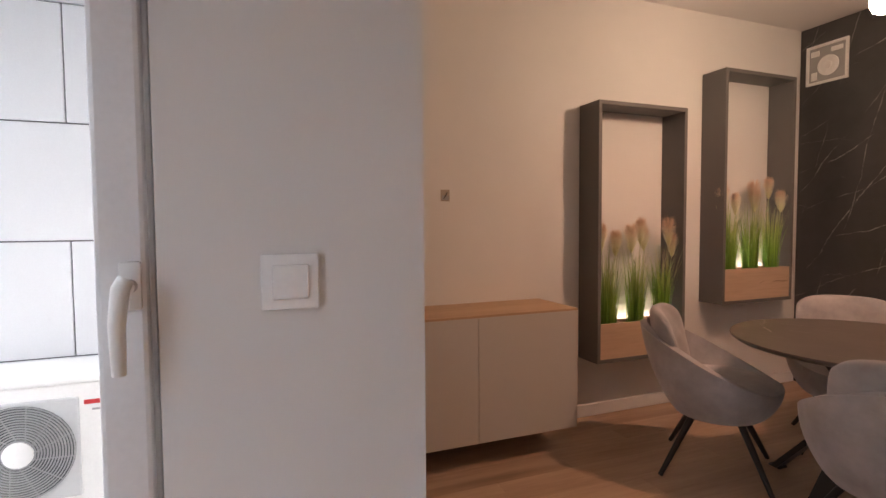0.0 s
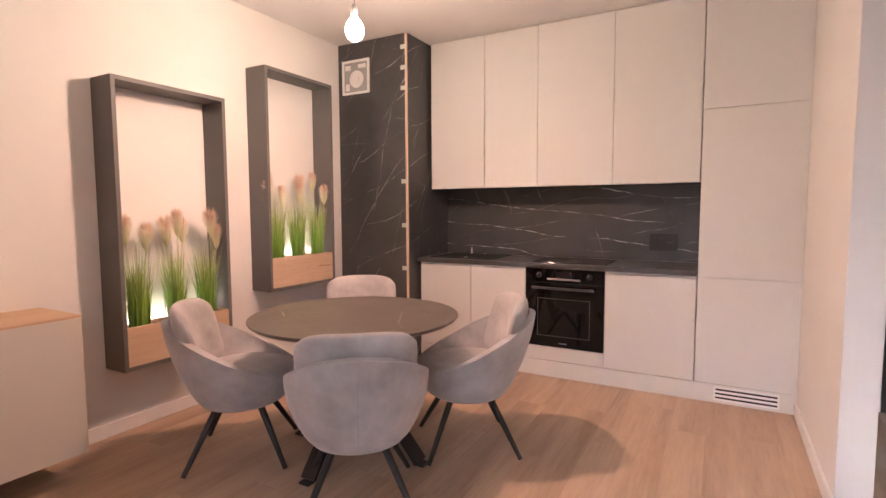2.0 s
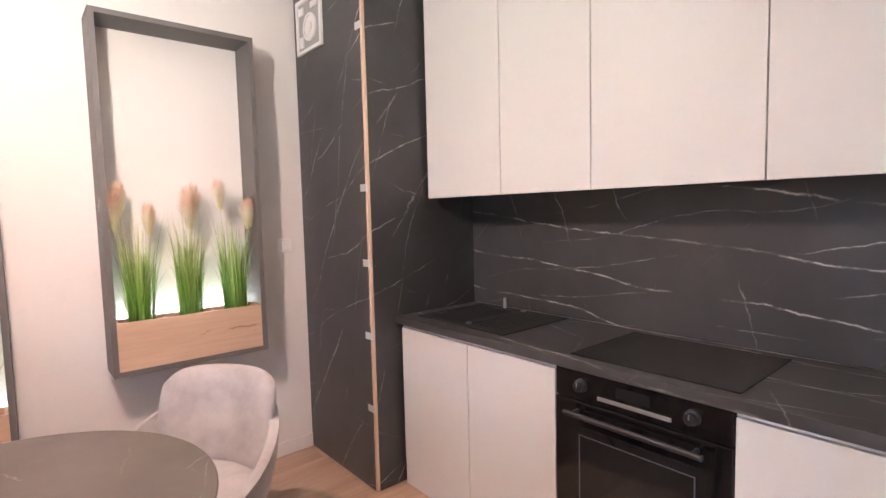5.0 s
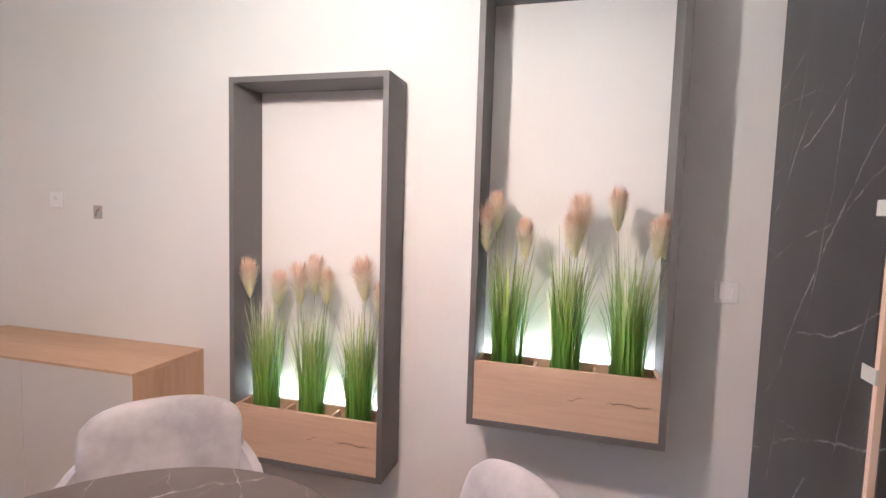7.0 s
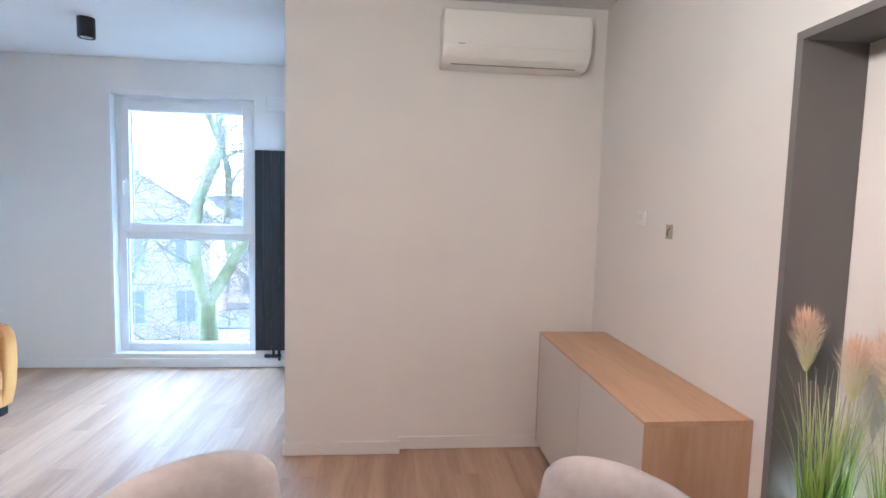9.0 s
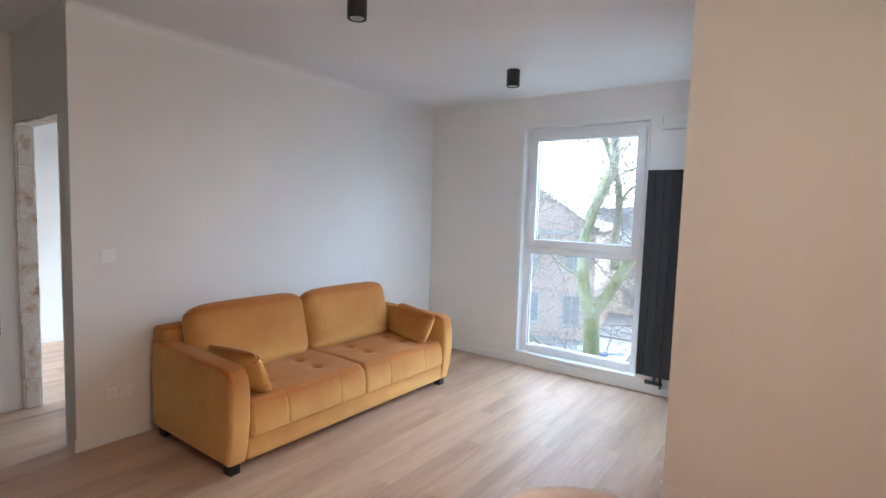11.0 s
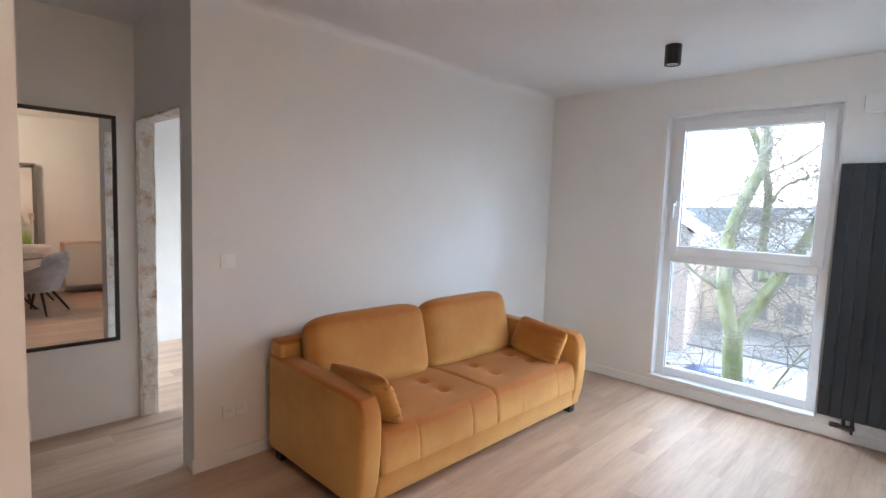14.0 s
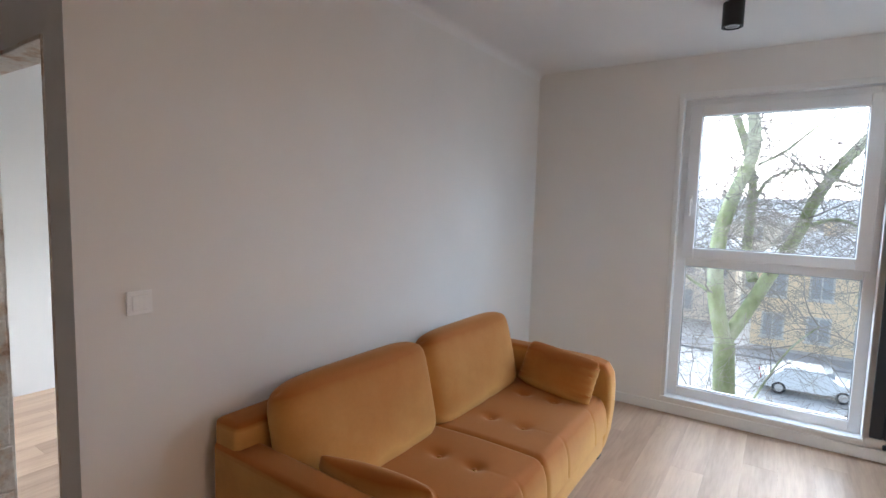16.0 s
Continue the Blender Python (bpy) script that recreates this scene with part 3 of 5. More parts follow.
def oven_unit():
    x0, x1 = BX[2], BX[3]
    w = x1 - x0
    o = thing("oven", pose(x0, FY, 0), "black glass built-in oven under the worktop", "oven")
    part("housing", boxes((0.004, w - 0.004, 0.022, 0.55, 0.245, 0.862)), BLACK, o)
    part("control_panel", boxes((0.004, w - 0.004, 0.0, 0.021, 0.755, 0.862), bevel=0.002), BLACK_GLASS, o)
    door = part("door", boxes((0.004, w - 0.004, -0.003, 0.021, 0.245, 0.751), bevel=0.003), BLACK_GLASS, o)
    hb = bmesh.new()
    add_tube(hb, [(0.07, -0.045, 0.715), (w - 0.07, -0.045, 0.715)], 0.010, 12)
    for hx in (0.10, w - 0.10):
        add_tube(hb, [(hx, -0.045, 0.715), (hx, -0.002, 0.715)], 0.008, 10)
    part("handle", hb, BLACK, door, "black bar handle", True)
    part("trim", boxes((0.18, w - 0.18, -0.006, 0.0, 0.775, 0.789), bevel=0.002), STEEL, o, "bright steel trim bar")
    for kx in (0.115, w - 0.115):
        knob = part("knob", lathe([(0.024, 0.0), (0.024, -0.012), (0.019, -0.016), (0.018, -0.03), (0.016, -0.032)], 28, (kx, 0, 0.812), "Y"), BLACK, o, "", True)
        part("pointer", boxes((kx - 0.0015, kx + 0.0015, -0.034, -0.030, 0.812, 0.828)), STEEL, knob)
    part("display", boxes((w / 2 - 0.06, w / 2 + 0.06, -0.0015, 0.001, 0.80, 0.838)), plain("display_glass", (0.02, 0.02, 0.022), 0.1), o)
    part("window_pane", boxes((0.07, w - 0.07, -0.0045, -0.002, 0.31, 0.66), bevel=0.001), plain("oven_window", (0.012, 0.012, 0.013), 0.03), door)
    rim = 0.004
    part("window_border", boxes((0.105, 0.105 + rim, -0.0055, -0.003, 0.33, 0.63), (w - 0.105 - rim, w - 0.105, -0.0055, -0.003, 0.33, 0.63), (0.105 + rim, w - 0.105 - rim, -0.0055, -0.003, 0.33, 0.33 + rim),
                                (0.105 + rim, w - 0.105 - rim, -0.0055, -0.003, 0.63 - rim, 0.63)), plain("inner_door_print", (0.09, 0.085, 0.08), 0.3), door)
    part("badge", boxes((w / 2 - 0.03, w / 2 + 0.03, -0.0042, -0.002, 0.275, 0.281)), GREYPLASTIC, door)
    f = thing("oven_plinth_panel", pose(x0, FY, 0), "narrow greige filler panel below the oven", "panel")
    part("panel", boxes((0.002, w - 0.002, 0, 0.019, 0.134, 0.240), bevel=0.0015), KITCHEN, f)
    part("carcass", boxes((0.002, w - 0.002, 0.022, 0.55, 0.125, 0.241)), KITCHEN, f)


oven_unit()


def tall_unit():
    x0, x1 = BX[4] + 0.004, BX[5]
    w = x1 - x0
    u = thing("tall_cabinet", pose(x0, FY, 0), "tall matt greige fridge cabinet reaching the ceiling", "cabinet")
    part("body", boxes((0, w, 0.022, 0.56, 0.13, H - 0.006)), KITCHEN, u)
    for z0, z1 in ((0.134, 0.858), (0.868, 1.983), (1.988, H - 0.012)):
        part("door", boxes((0.002, w - 0.004, 0, 0.019, z0, z1), bevel=0.0015), KITCHEN, u)


tall_unit()

plinth = thing("plinth", pose(0.76, FY + 0.008, 0), "greige kitchen plinth with a slotted vent grille", "plinth")
part("board", boxes((0, BX[5] - 0.76 - 0.002, 0, 0.018, 0.0, 0.128), bevel=0.001), KITCHEN, plinth)
grille = part("vent_grille", boxes((2.34, 2.72, -0.004, 0, 0.018, 0.118), bevel=0.002), SKIRT, plinth)
for z in (0.040, 0.068, 0.096):
    part("slot", boxes((2.352, 2.708, -0.0055, -0.003, z - 0.006, z + 0.006)), BLACK, grille)

UX = (0.765, 1.295, 1.768, 2.366, 2.968)


def wall_unit(x0, x1):
    u = thing("wall_cabinet", pose(x0, 4.205, 0), "handleless greige wall cabinet reaching the ceiling", "cabinet", "wall cabinets")
    w = x1 - x0
    part("body", boxes((0.001, w - 0.001, 0.022, 0.368, 1.53, H - 0.006)), KITCHEN, u)
    part("door", boxes((0.002, w - 0.002, 0, 0.019, 1.515, H - 0.010), bevel=0.0015), KITCHEN, u)


for a, b in zip(UX, UX[1:]):
    wall_unit(a, b)

top = thing("worktop", pose(0, 0, 0), "dark marble laminate worktop with pale veins", "worktop")
part("slab", boxes((0.742, 2.974, 3.985, 4.556, 0.867, 0.905), bevel=0.002), MARBLE, top)
back = thing("backsplash", pose(0, 0, 0), "dark marble laminate splashback panel", "backsplash")
part("panel", boxes((0.742, 2.974, 4.558, 4.570, 0.906, 1.528)), MARBLE, back)


def sink():
    s = thing("sink", pose(0.83, 4.06, 0.905), "black composite sink with a flat drainer", "sink")
    w, d = 0.60, 0.47
    part("rim", boxes((0, 0.03, 0, d, 0, 0.006), (0.29, w, 0, d, 0, 0.006), (0.03, 0.29, 0, 0.04, 0, 0.006), (0.03, 0.29, d - 0.05, d, 0, 0.006), bevel=0.002), SINK, s)
    # flat plate, its black paints in the shade of the hollow bowl
    part("bowl_shade_plate", boxes((0.03, 0.29, 0.04, d - 0.05, 0.0005, 0.0012)), plain("bowl_shadow_black", (0.010, 0.010, 0.010), 0.6), s)
    for i in range(5):
        part("drainer_rib", boxes((0.34 + i * 0.045, 0.355 + i * 0.045, 0.06, d - 0.09, 0.006, 0.0085), bevel=0.001), SINK, s)
    part("waste_knob", lathe([(0.016, 0.006), (0.016, 0.010), (0.012, 0.012)], 20, (0.33, 0.055, 0)), STEEL, s, "", True)
    part("overflow_cap", lathe([(0.015, 0.006), (0.015, 0.009), (0.012, 0.010)], 20, (0.335, d - 0.025, 0)), STEEL, s, "", True)
    part("tap_stub", lathe([(0.012, 0.006), (0.010, 0.012), (0.008, 0.06), (0.007, 0.062)], 16, (0.20, d - 0.02, 0)), STEEL, s, "bright steel tap connection", True)


sink()
RING = plain("hob_print", (0.022, 0.022, 0.023), 0.2)
hob = thing("hob", pose(1.79, 4.035, 0.905), "black glass induction hob set flat in the worktop", "hob")
part("glass", boxes((0, 0.58, 0, 0.46, 0, 0.005), bevel=0.002), HOB, hob)
for cx, cy, r in ((0.15, 0.13, 0.09), (0.43, 0.13, 0.075), (0.15, 0.34, 0.075), (0.43, 0.34, 0.09)):
    part("cooking_zone", lathe([(r, 0.0048), (r, 0.0053), (r - 0.003, 0.0053), (r - 0.003, 0.0048)], 40, (cx, cy, 0)), RING, hob)

ks = thing("kitchen_socket", pose(2.707, 4.558, 1.058), "black double socket on the marble splashback", "socket")
part("plate", boxes((-0.105, 0.105, -0.010, 0, -0.066, 0.066), bevel=0.003), BLACK, ks)
for dx in (-0.045, 0.045):
    o = part("outlet", lathe([(0.030, -0.010), (0.030, -0.012), (0.024, -0.012), (0.024, -0.006)], 28, (dx, 0, 0), "Y"), BLACK, ks)
    for q in (-0.009, 0.009):
        part("pin_hole", lathe([(0.003, -0.0125), (0.003, -0.0118)], 10, (dx + q, 0, 0), "Y"), GREYPLASTIC, o)


# ---- console ----
def console():
    c = thing("console", pose(0, 0.12, 0), "wall-hung console with greige doors and an oak casing", "console")
    w, z0, z1 = 1.31, 0.14, 0.822
    part("top_board", boxes((0.001, 0.412, 0, w, z1 - 0.022, z1), bevel=0.001), OAK_Y, c, "oak decor top board")
    for y in (0.0, w - 0.022):
        part("side_board", boxes((0.001, 0.412, y, y + 0.022, z0, z1 - 0.022), bevel=0.001), OAK_Z, c, "oak decor side board")
    part("carcass", boxes((0.001, 0.39, 0.022, w - 0.022, z0 + 0.002, z1 - 0.022)), FRONT, c)
    m = 0.690
    for y0, y1 in ((0.024, m - 0.0015), (m + 0.0015, w - 0.002)):
        part("door", boxes((0.392, 0.413, y0, y1, z0, z1 - 0.012), bevel=0.001), FRONT, c)


console()


# ---- framed grass planters ----
def leaf_material():
    m, n, l, p = material("grass_blade")
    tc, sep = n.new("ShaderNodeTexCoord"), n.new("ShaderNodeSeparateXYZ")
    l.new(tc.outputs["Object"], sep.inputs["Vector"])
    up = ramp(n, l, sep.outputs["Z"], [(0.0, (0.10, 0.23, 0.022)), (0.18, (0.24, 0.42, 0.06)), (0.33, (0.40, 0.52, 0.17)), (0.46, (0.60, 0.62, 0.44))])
    geo = n.new("ShaderNodeNewGeometry")
    tone = ramp(n, l, geo.outputs["Random Per Island"], [(0.0, (0.55, 0.66, 0.5)), (1.0, (1.35, 1.25, 1.2))])
    l.new(mix(n, l, 1.0, up, tone, "MULTIPLY"), p.inputs["Base Color"])
    p.inputs["Roughness"].default_value = 0.5
    p.inputs["Transmission Weight"].default_value = 0.0
    p.inputs["Subsurface Weight"].default_value = 0.15
    p.inputs["Subsurface Radius"].default_value = (0.002, 0.004, 0.001)
    return m


def plume_material():
    m, n, l, p = material("feather_plume")
    tc, sep = n.new("ShaderNodeTexCoord"), n.new("ShaderNodeSeparateXYZ")
    l.new(tc.outputs["Object"], sep.inputs["Vector"])
    up = ramp(n, l, sep.outputs["Z"], [(0.0, (0.80, 0.79, 0.42)), (0.07, (0.88, 0.84, 0.60)), (0.11, (0.86, 0.74, 0.56)), (0.145, (0.76, 0.56, 0.40)), (0.21, (0.68, 0.47, 0.33))])
    l.new(up, p.inputs["Base Color"])
    p.inputs["Roughness"].default_value = 0.9
    p.inputs["Sheen Weight"].default_value = 0.4
    return m


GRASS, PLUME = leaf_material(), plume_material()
SOIL = plain("planter_filling", (0.05, 0.045, 0.03), 0.95, 0, 60, 0.003)


def add_blade(bm, x, y, a, reach, h, w, rng):
    """One narrow blade that bends outward and tapers."""
    n = 6
    prev = None
    sx, sy = -math.sin(a), math.cos(a)
    curl = rng.uniform(0.6, 1.4)
    for i in range(n + 1):
        t = i / n
        r = reach * t ** (1.6 + curl * 0.6)
        z = h * (t - 0.22 * curl * (reach / 0.12) * max(0, t - 0.55) ** 2)
        hw = w * (1 - t ** 2.2) * 0.5 + 0.0004
        cx, cy = x + math.cos(a) * r, y + math.sin(a) * r
        pair = (bm.verts.new((cx - sx * hw, cy - sy * hw, z)), bm.verts.new((cx + sx * hw, cy + sy * hw, z)))
        if prev:
            bm.faces.new((prev[0], prev[1], pair[1], pair[0]))
        prev = pair


def add_plume(bm, rng, h, r):
    """A soft tuft of many thin hairs, pointed below and blunt on top."""
    for i in range(850):
        t = rng.random()
        z0 = t * h * 0.72
        a = rng.uniform(0, 2 * math.pi)
        ln = rng.uniform(0.025, 0.06)
        z1 = min(h * rng.uniform(0.94, 1.02), z0 + ln)
        q1 = z1 / h
        swell = r * min(1.0, 0.10 + 1.35 * q1) * (1.0 if q1 < 0.62 else 1.0 - 0.62 * ((q1 - 0.62) / 0.40) ** 1.6) * rng.uniform(0.55, 1.08)
        out = Vector((math.cos(a), math.sin(a), 0))
        root = out * (0.003 + 0.25 * r * t) + Vector((0, 0, z0))
        tip = out * swell + Vector((0, 0, z1))
        mid = (root + tip) / 2 + out * swell * 0.12
        side = Vector((-math.sin(a), math.cos(a), 0)) * rng.uniform(0.0006, 0.0012)
        q = [bm.verts.new(root - side * 0.5), bm.verts.new(root + side * 0.5), bm.verts.new(mid - side), bm.verts.new(mid + side), bm.verts.new(tip)]
        bm.faces.new((q[0], q[1], q[3], q[2]))
        bm.faces.new((q[2], q[3], q[4]))


def grass_clump(m, rng, plumes, label):
    g = thing("ornamental_grass", m, label, "plant", "grass clumps in the planters")
    bm = bmesh.new()
    for i in range(78):
        a = rng.uniform(0, 2 * math.pi)
        r = 0.056 * math.sqrt(rng.random())
        add_blade(bm, r * math.cos(a) * 0.8, r * math.sin(a), a + rng.uniform(-0.9, 0.9), rng.uniform(0.004, 0.07), rng.uniform(0.22, 0.52), rng.uniform(0.006, 0.0115), rng)
    for i in range(85):
        a = rng.uniform(0, 2 * math.pi)
        r = 0.062 * math.sqrt(rng.random())
        add_blade(bm, r * math.cos(a) * 0.8, r * math.sin(a), a + rng.uniform(-1.2, 1.2), rng.uniform(0.03, 0.12), rng.uniform(0.30, 0.60), rng.uniform(0.0018, 0.0036), rng)
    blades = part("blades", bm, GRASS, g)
    tagged(blades, kind="stuff")
    for x, y, z, h, r, lean in plumes:
        z, r = z + 0.095, r * 1.9
        st = bmesh.new()
        add_tube(st, [(x * 0.3, y * 0.3, 0), (x * 0.6, y * 0.6, z * 0.5), (x, y, z + 0.02)], [0.0028, 0.0022, 0.0016], 6)
        part("stalk", st, GRASS, g)
        pb = bmesh.new()
        add_plume(pb, rng, h, r)
        pl = part("plume", pb, PLUME, g, "orange and cream feathery plume")
        pl.matrix_basis = pose(x, y, z, lean * 8, lean * 5)
    return g


def planter_frame(y0, y1, z0, z1, label):
    f = thing("planter_frame", pose(0, y0, z0), label, "wall frame", "planter frames")
    w, h, d, b = y1 - y0, z1 - z0, 0.20, 0.024
    part("bottom_board", boxes((0.001, d, 0, w, 0, b), bevel=0.001), GRAPHITE, f)
    part("top_board", boxes((0.001, d, 0, w, h - b, h), bevel=0.001), GRAPHITE, f)
    for y in (0.0, w - b):
        part("side_board", boxes((0.001, d, y, y + b, b, h - b), bevel=0.001), GRAPHITE, f)
    ph = 0.225
    box = part("planter_box", boxes((d - 0.022, d - 0.004, b, w - b, b, b + ph), bevel=0.001), OAK_CRACK, f, "oak decor planter box with a dark crack")
    part("planter_back", boxes((0.062, 0.078, b, w - b, b, b + ph), bevel=0.001), OAK_Y, box)
    for y in (b, w - b - 0.014):
        part("planter_side", boxes((0.078, d - 0.022, y, y + 0.014, b, b + ph), bevel=0.001), OAK_Y, box)
    for k in (1, 2):
        y = b + (w - 2 * b) * k / 3
        part("divider", boxes((0.078, d - 0.022, y - 0.006, y + 0.006, b, b + ph - 0.012)), OAK_Y, box)
    part("filling", boxes((0.078, d - 0.022, b + 0.014, w - b - 0.014, b, b + ph - 0.05)), SOIL, box)
    part("led_strip", boxes((0.020, 0.034, b + 0.02, w - b - 0.02, b + ph - 0.035, b + ph - 0.029)), LED, f, "lit white LED strip behind the planter")
    part("led_profile", boxes((0.002, 0.060, b + 0.01, w - b - 0.01, b + ph - 0.045, b + ph - 0.036)), PLASTIC, f)
    return z0 + b + ph


rng = random.Random(11)
AY0, AY1, AZ0, AZ1 = 1.735, 2.455, 0.41, 2.064
BY0, BY1, BZ0, BZ1 = 2.80, 3.512, 0.718, 2.37
for y0, y1, z0, z1, label, sets in (
        (AY0, AY1, AZ0, AZ1, "tall graphite box frame on the wall with an oak planter", (
            ((0.02, -0.07, 0.42, 0.20, 0.030, 0.3), (0.0, 0.055, 0.38, 0.19, 0.032, -0.4)),
            ((0.01, -0.05, 0.40, 0.22, 0.036, 0.2), (0.02, 0.02, 0.45, 0.20, 0.030, -0.3), (0.0, 0.07, 0.41, 0.18, 0.030, 0.4)),
            ((0.02, 0.035, 0.44, 0.22, 0.036, 0.5), (-0.01, 0.085, 0.36, 0.19, 0.028, -0.3)))),
        (BY0, BY1, BZ0, BZ1, "tall graphite box frame hung higher with an oak planter", (
            ((0.03, -0.085, 0.37, 0.21, 0.034, 0.4), (-0.01, -0.06, 0.44, 0.18, 0.030, 0.1), (0.0, 0.06, 0.34, 0.18, 0.026, 0.2)),
            ((0.0, 0.03, 0.40, 0.23, 0.038, -0.2), (0.02, 0.015, 0.36, 0.20, 0.034, 0.4)),
            ((0.01, -0.06, 0.46, 0.18, 0.026, 0.2), (0.02, 0.075, 0.36, 0.18, 0.032, -0.5), (0.0, 0.105, 0.37, 0.18, 0.028, -0.2))))):
    planter_frame(y0, y1, z0, z1, label)
    for k, plumes in enumerate(sets):
        yy = y0 + 0.024 + (y1 - y0 - 0.048) * (2 * k + 1) / 6
        grass_clump(pose(0.128, yy, z0 + 0.199, 0, 0, rng.uniform(-8, 8)), rng, plumes, "artificial green grass clump with cream and orange plumes")


# ---- small wall fittings ----
def wall_plate(name, m, size, label, category, kind_):
    """Plate in the local xz plane that faces -y."""
    p = thing(name, m, label, category)
    s = size / 2
    plate = part("plate", boxes((-s, s, -0.011, 0, -s, s), bevel=0.003), SWITCH, p)
    if kind_ == "rocker":
        part("rocker", boxes((-s * 0.62, s * 0.62, -0.017, -0.011, -s * 0.62, s * 0.62), bevel=0.002), SWITCH, p)
    elif kind_ == "socket":
        o = part("outlet", lathe([(s * 0.55, -0.009), (s * 0.55, -0.011), (s * 0.48, -0.011), (s * 0.46, -0.004)], 28, (0, 0, 0), "Y"), PLASTIC, p)
        for q in (-0.0095, 0.0095):
            part("pin_hole", lathe([(0.0028, -0.0118), (0.0028, -0.011)], 10, (q, 0, 0), "Y"), GREYPLASTIC, o)
        part("earth_pin", lathe([(0.0025, -0.018), (0.0025, -0.010)], 10, (0, 0, 0.012), "Y"), STEEL, o)
    return p


wall_plate("light_switch", pose(SX, -0.246, 1.211, 0, 0, 90), 0.088, "white light switch by the balcony door", "light switch", "rocker")
wall_plate("light_switch", pose(5.07, 1.675, 1.262, 0, 0, -90), 0.088, "white light switch above the sofa end", "light switch", "rocker")
wall_plate("light_switch", pose(0.0, 3.715, 1.265, 0, 0, 90), 0.08, "white light switch beside the marble shaft", "light switch", "rocker")
for y in (1.595, 1.673):
    wall_plate("wall_socket", pose(5.07, y, 0.333, 0, 0, -90), 0.076, "white wall socket low beside the sofa", "socket", "socket")
wall_plate("wall_socket", pose(0.0, 0.519, 1.53, 0, 0, 90), 0.085, "white wall socket above the console", "socket", "socket")
box = thing("junction_box", pose(0.0, 0.788, 1.471, 0, 0, 90), "open grey wiring box in the wall without cover", "junction box")
part("rim", boxes((-0.028, 0.028, -0.003, 0, -0.034, 0.034), bevel=0.001), plain("box_beige", (0.42, 0.36, 0.30), 0.8), box)
part("inside", boxes((-0.022, 0.022, -0.0045, -0.002, -0.028, 0.0)), GREYPLASTIC, box)
part("wire", tube([(-0.01, -0.004, -0.02), (0.0, -0.012, 0.0), (0.012, -0.005, 0.018)], 0.002, 6), BLACK, box)
fs = thing("wall_socket", pose(8.17, 0.75, 0.50, 0, 0, -90), "uncovered grey socket box in the far room", "socket")
part("box", boxes((-0.06, 0.06, -0.006, 0, -0.04, 0.04), bevel=0.002), GREYPLASTIC, fs)
part("insert", boxes((-0.03, 0.02, -0.009, -0.005, -0.03, 0.03)), plain("socket_blue", (0.05, 0.10, 0.2), 0.6), fs)


def air_conditioner():
    a = thing("air_conditioner", pose(0.17, -0.08, 2.395), "white split air conditioner indoor unit high on the wall", "air conditioner")
    w, h, d = 0.88, 0.31, 0.205
    bm = bmesh.new()
    prof = [(0.0, 0.0), (d * 0.62, 0.0), (d * 0.86, 0.035), (d, 0.09), (d, h - 0.05), (d * 0.93, h - 0.01), (d * 0.85, h), (0, h)]
    left = [bm.verts.new((0, y, z)) for y, z in prof]
    right = [bm.verts.new((w, y, z)) for y, z in prof]
    for i in range(len(prof)):
        k = (i + 1) % len(prof)
        bm.faces.new((left[i], left[k], right[k], right[i]))
    bm.faces.new(left)
    bm.faces.new(list(reversed(right)))
    bmesh.ops.bevel(bm, geom=bm.edges[:], offset=0.010, segments=3, profile=0.5, affect="EDGES")
    part("body", bm, PLASTIC, a, "", True)
    part("front_panel", boxes((0.012, w - 0.012, d - 0.002, d + 0.004, 0.095, h - 0.02), bevel=0.003), PLASTIC, a)
    fl = boxes((0.07, w - 0.05, -0.003, 0.003, 0, 0.085), bevel=0.002)
    bmesh.ops.rotate(fl, verts=fl.verts[:], matrix=Matrix.Rotation(radians(-33), 3, "X"))
    bmesh.ops.translate(fl, verts=fl.verts[:], vec=(0, d * 0.70, 0.014))
    part("louvre", fl, SKIRT, a)
    part("gap", boxes((0.075, w - 0.055, d * 0.66, d * 0.70, 0.002, 0.007)), GREYPLASTIC, a)
    part("badge", boxes((w - 0.13, w - 0.09, d + 0.003, d + 0.005, 0.100, 0.105)), GREYPLASTIC, a)


air_conditioner()


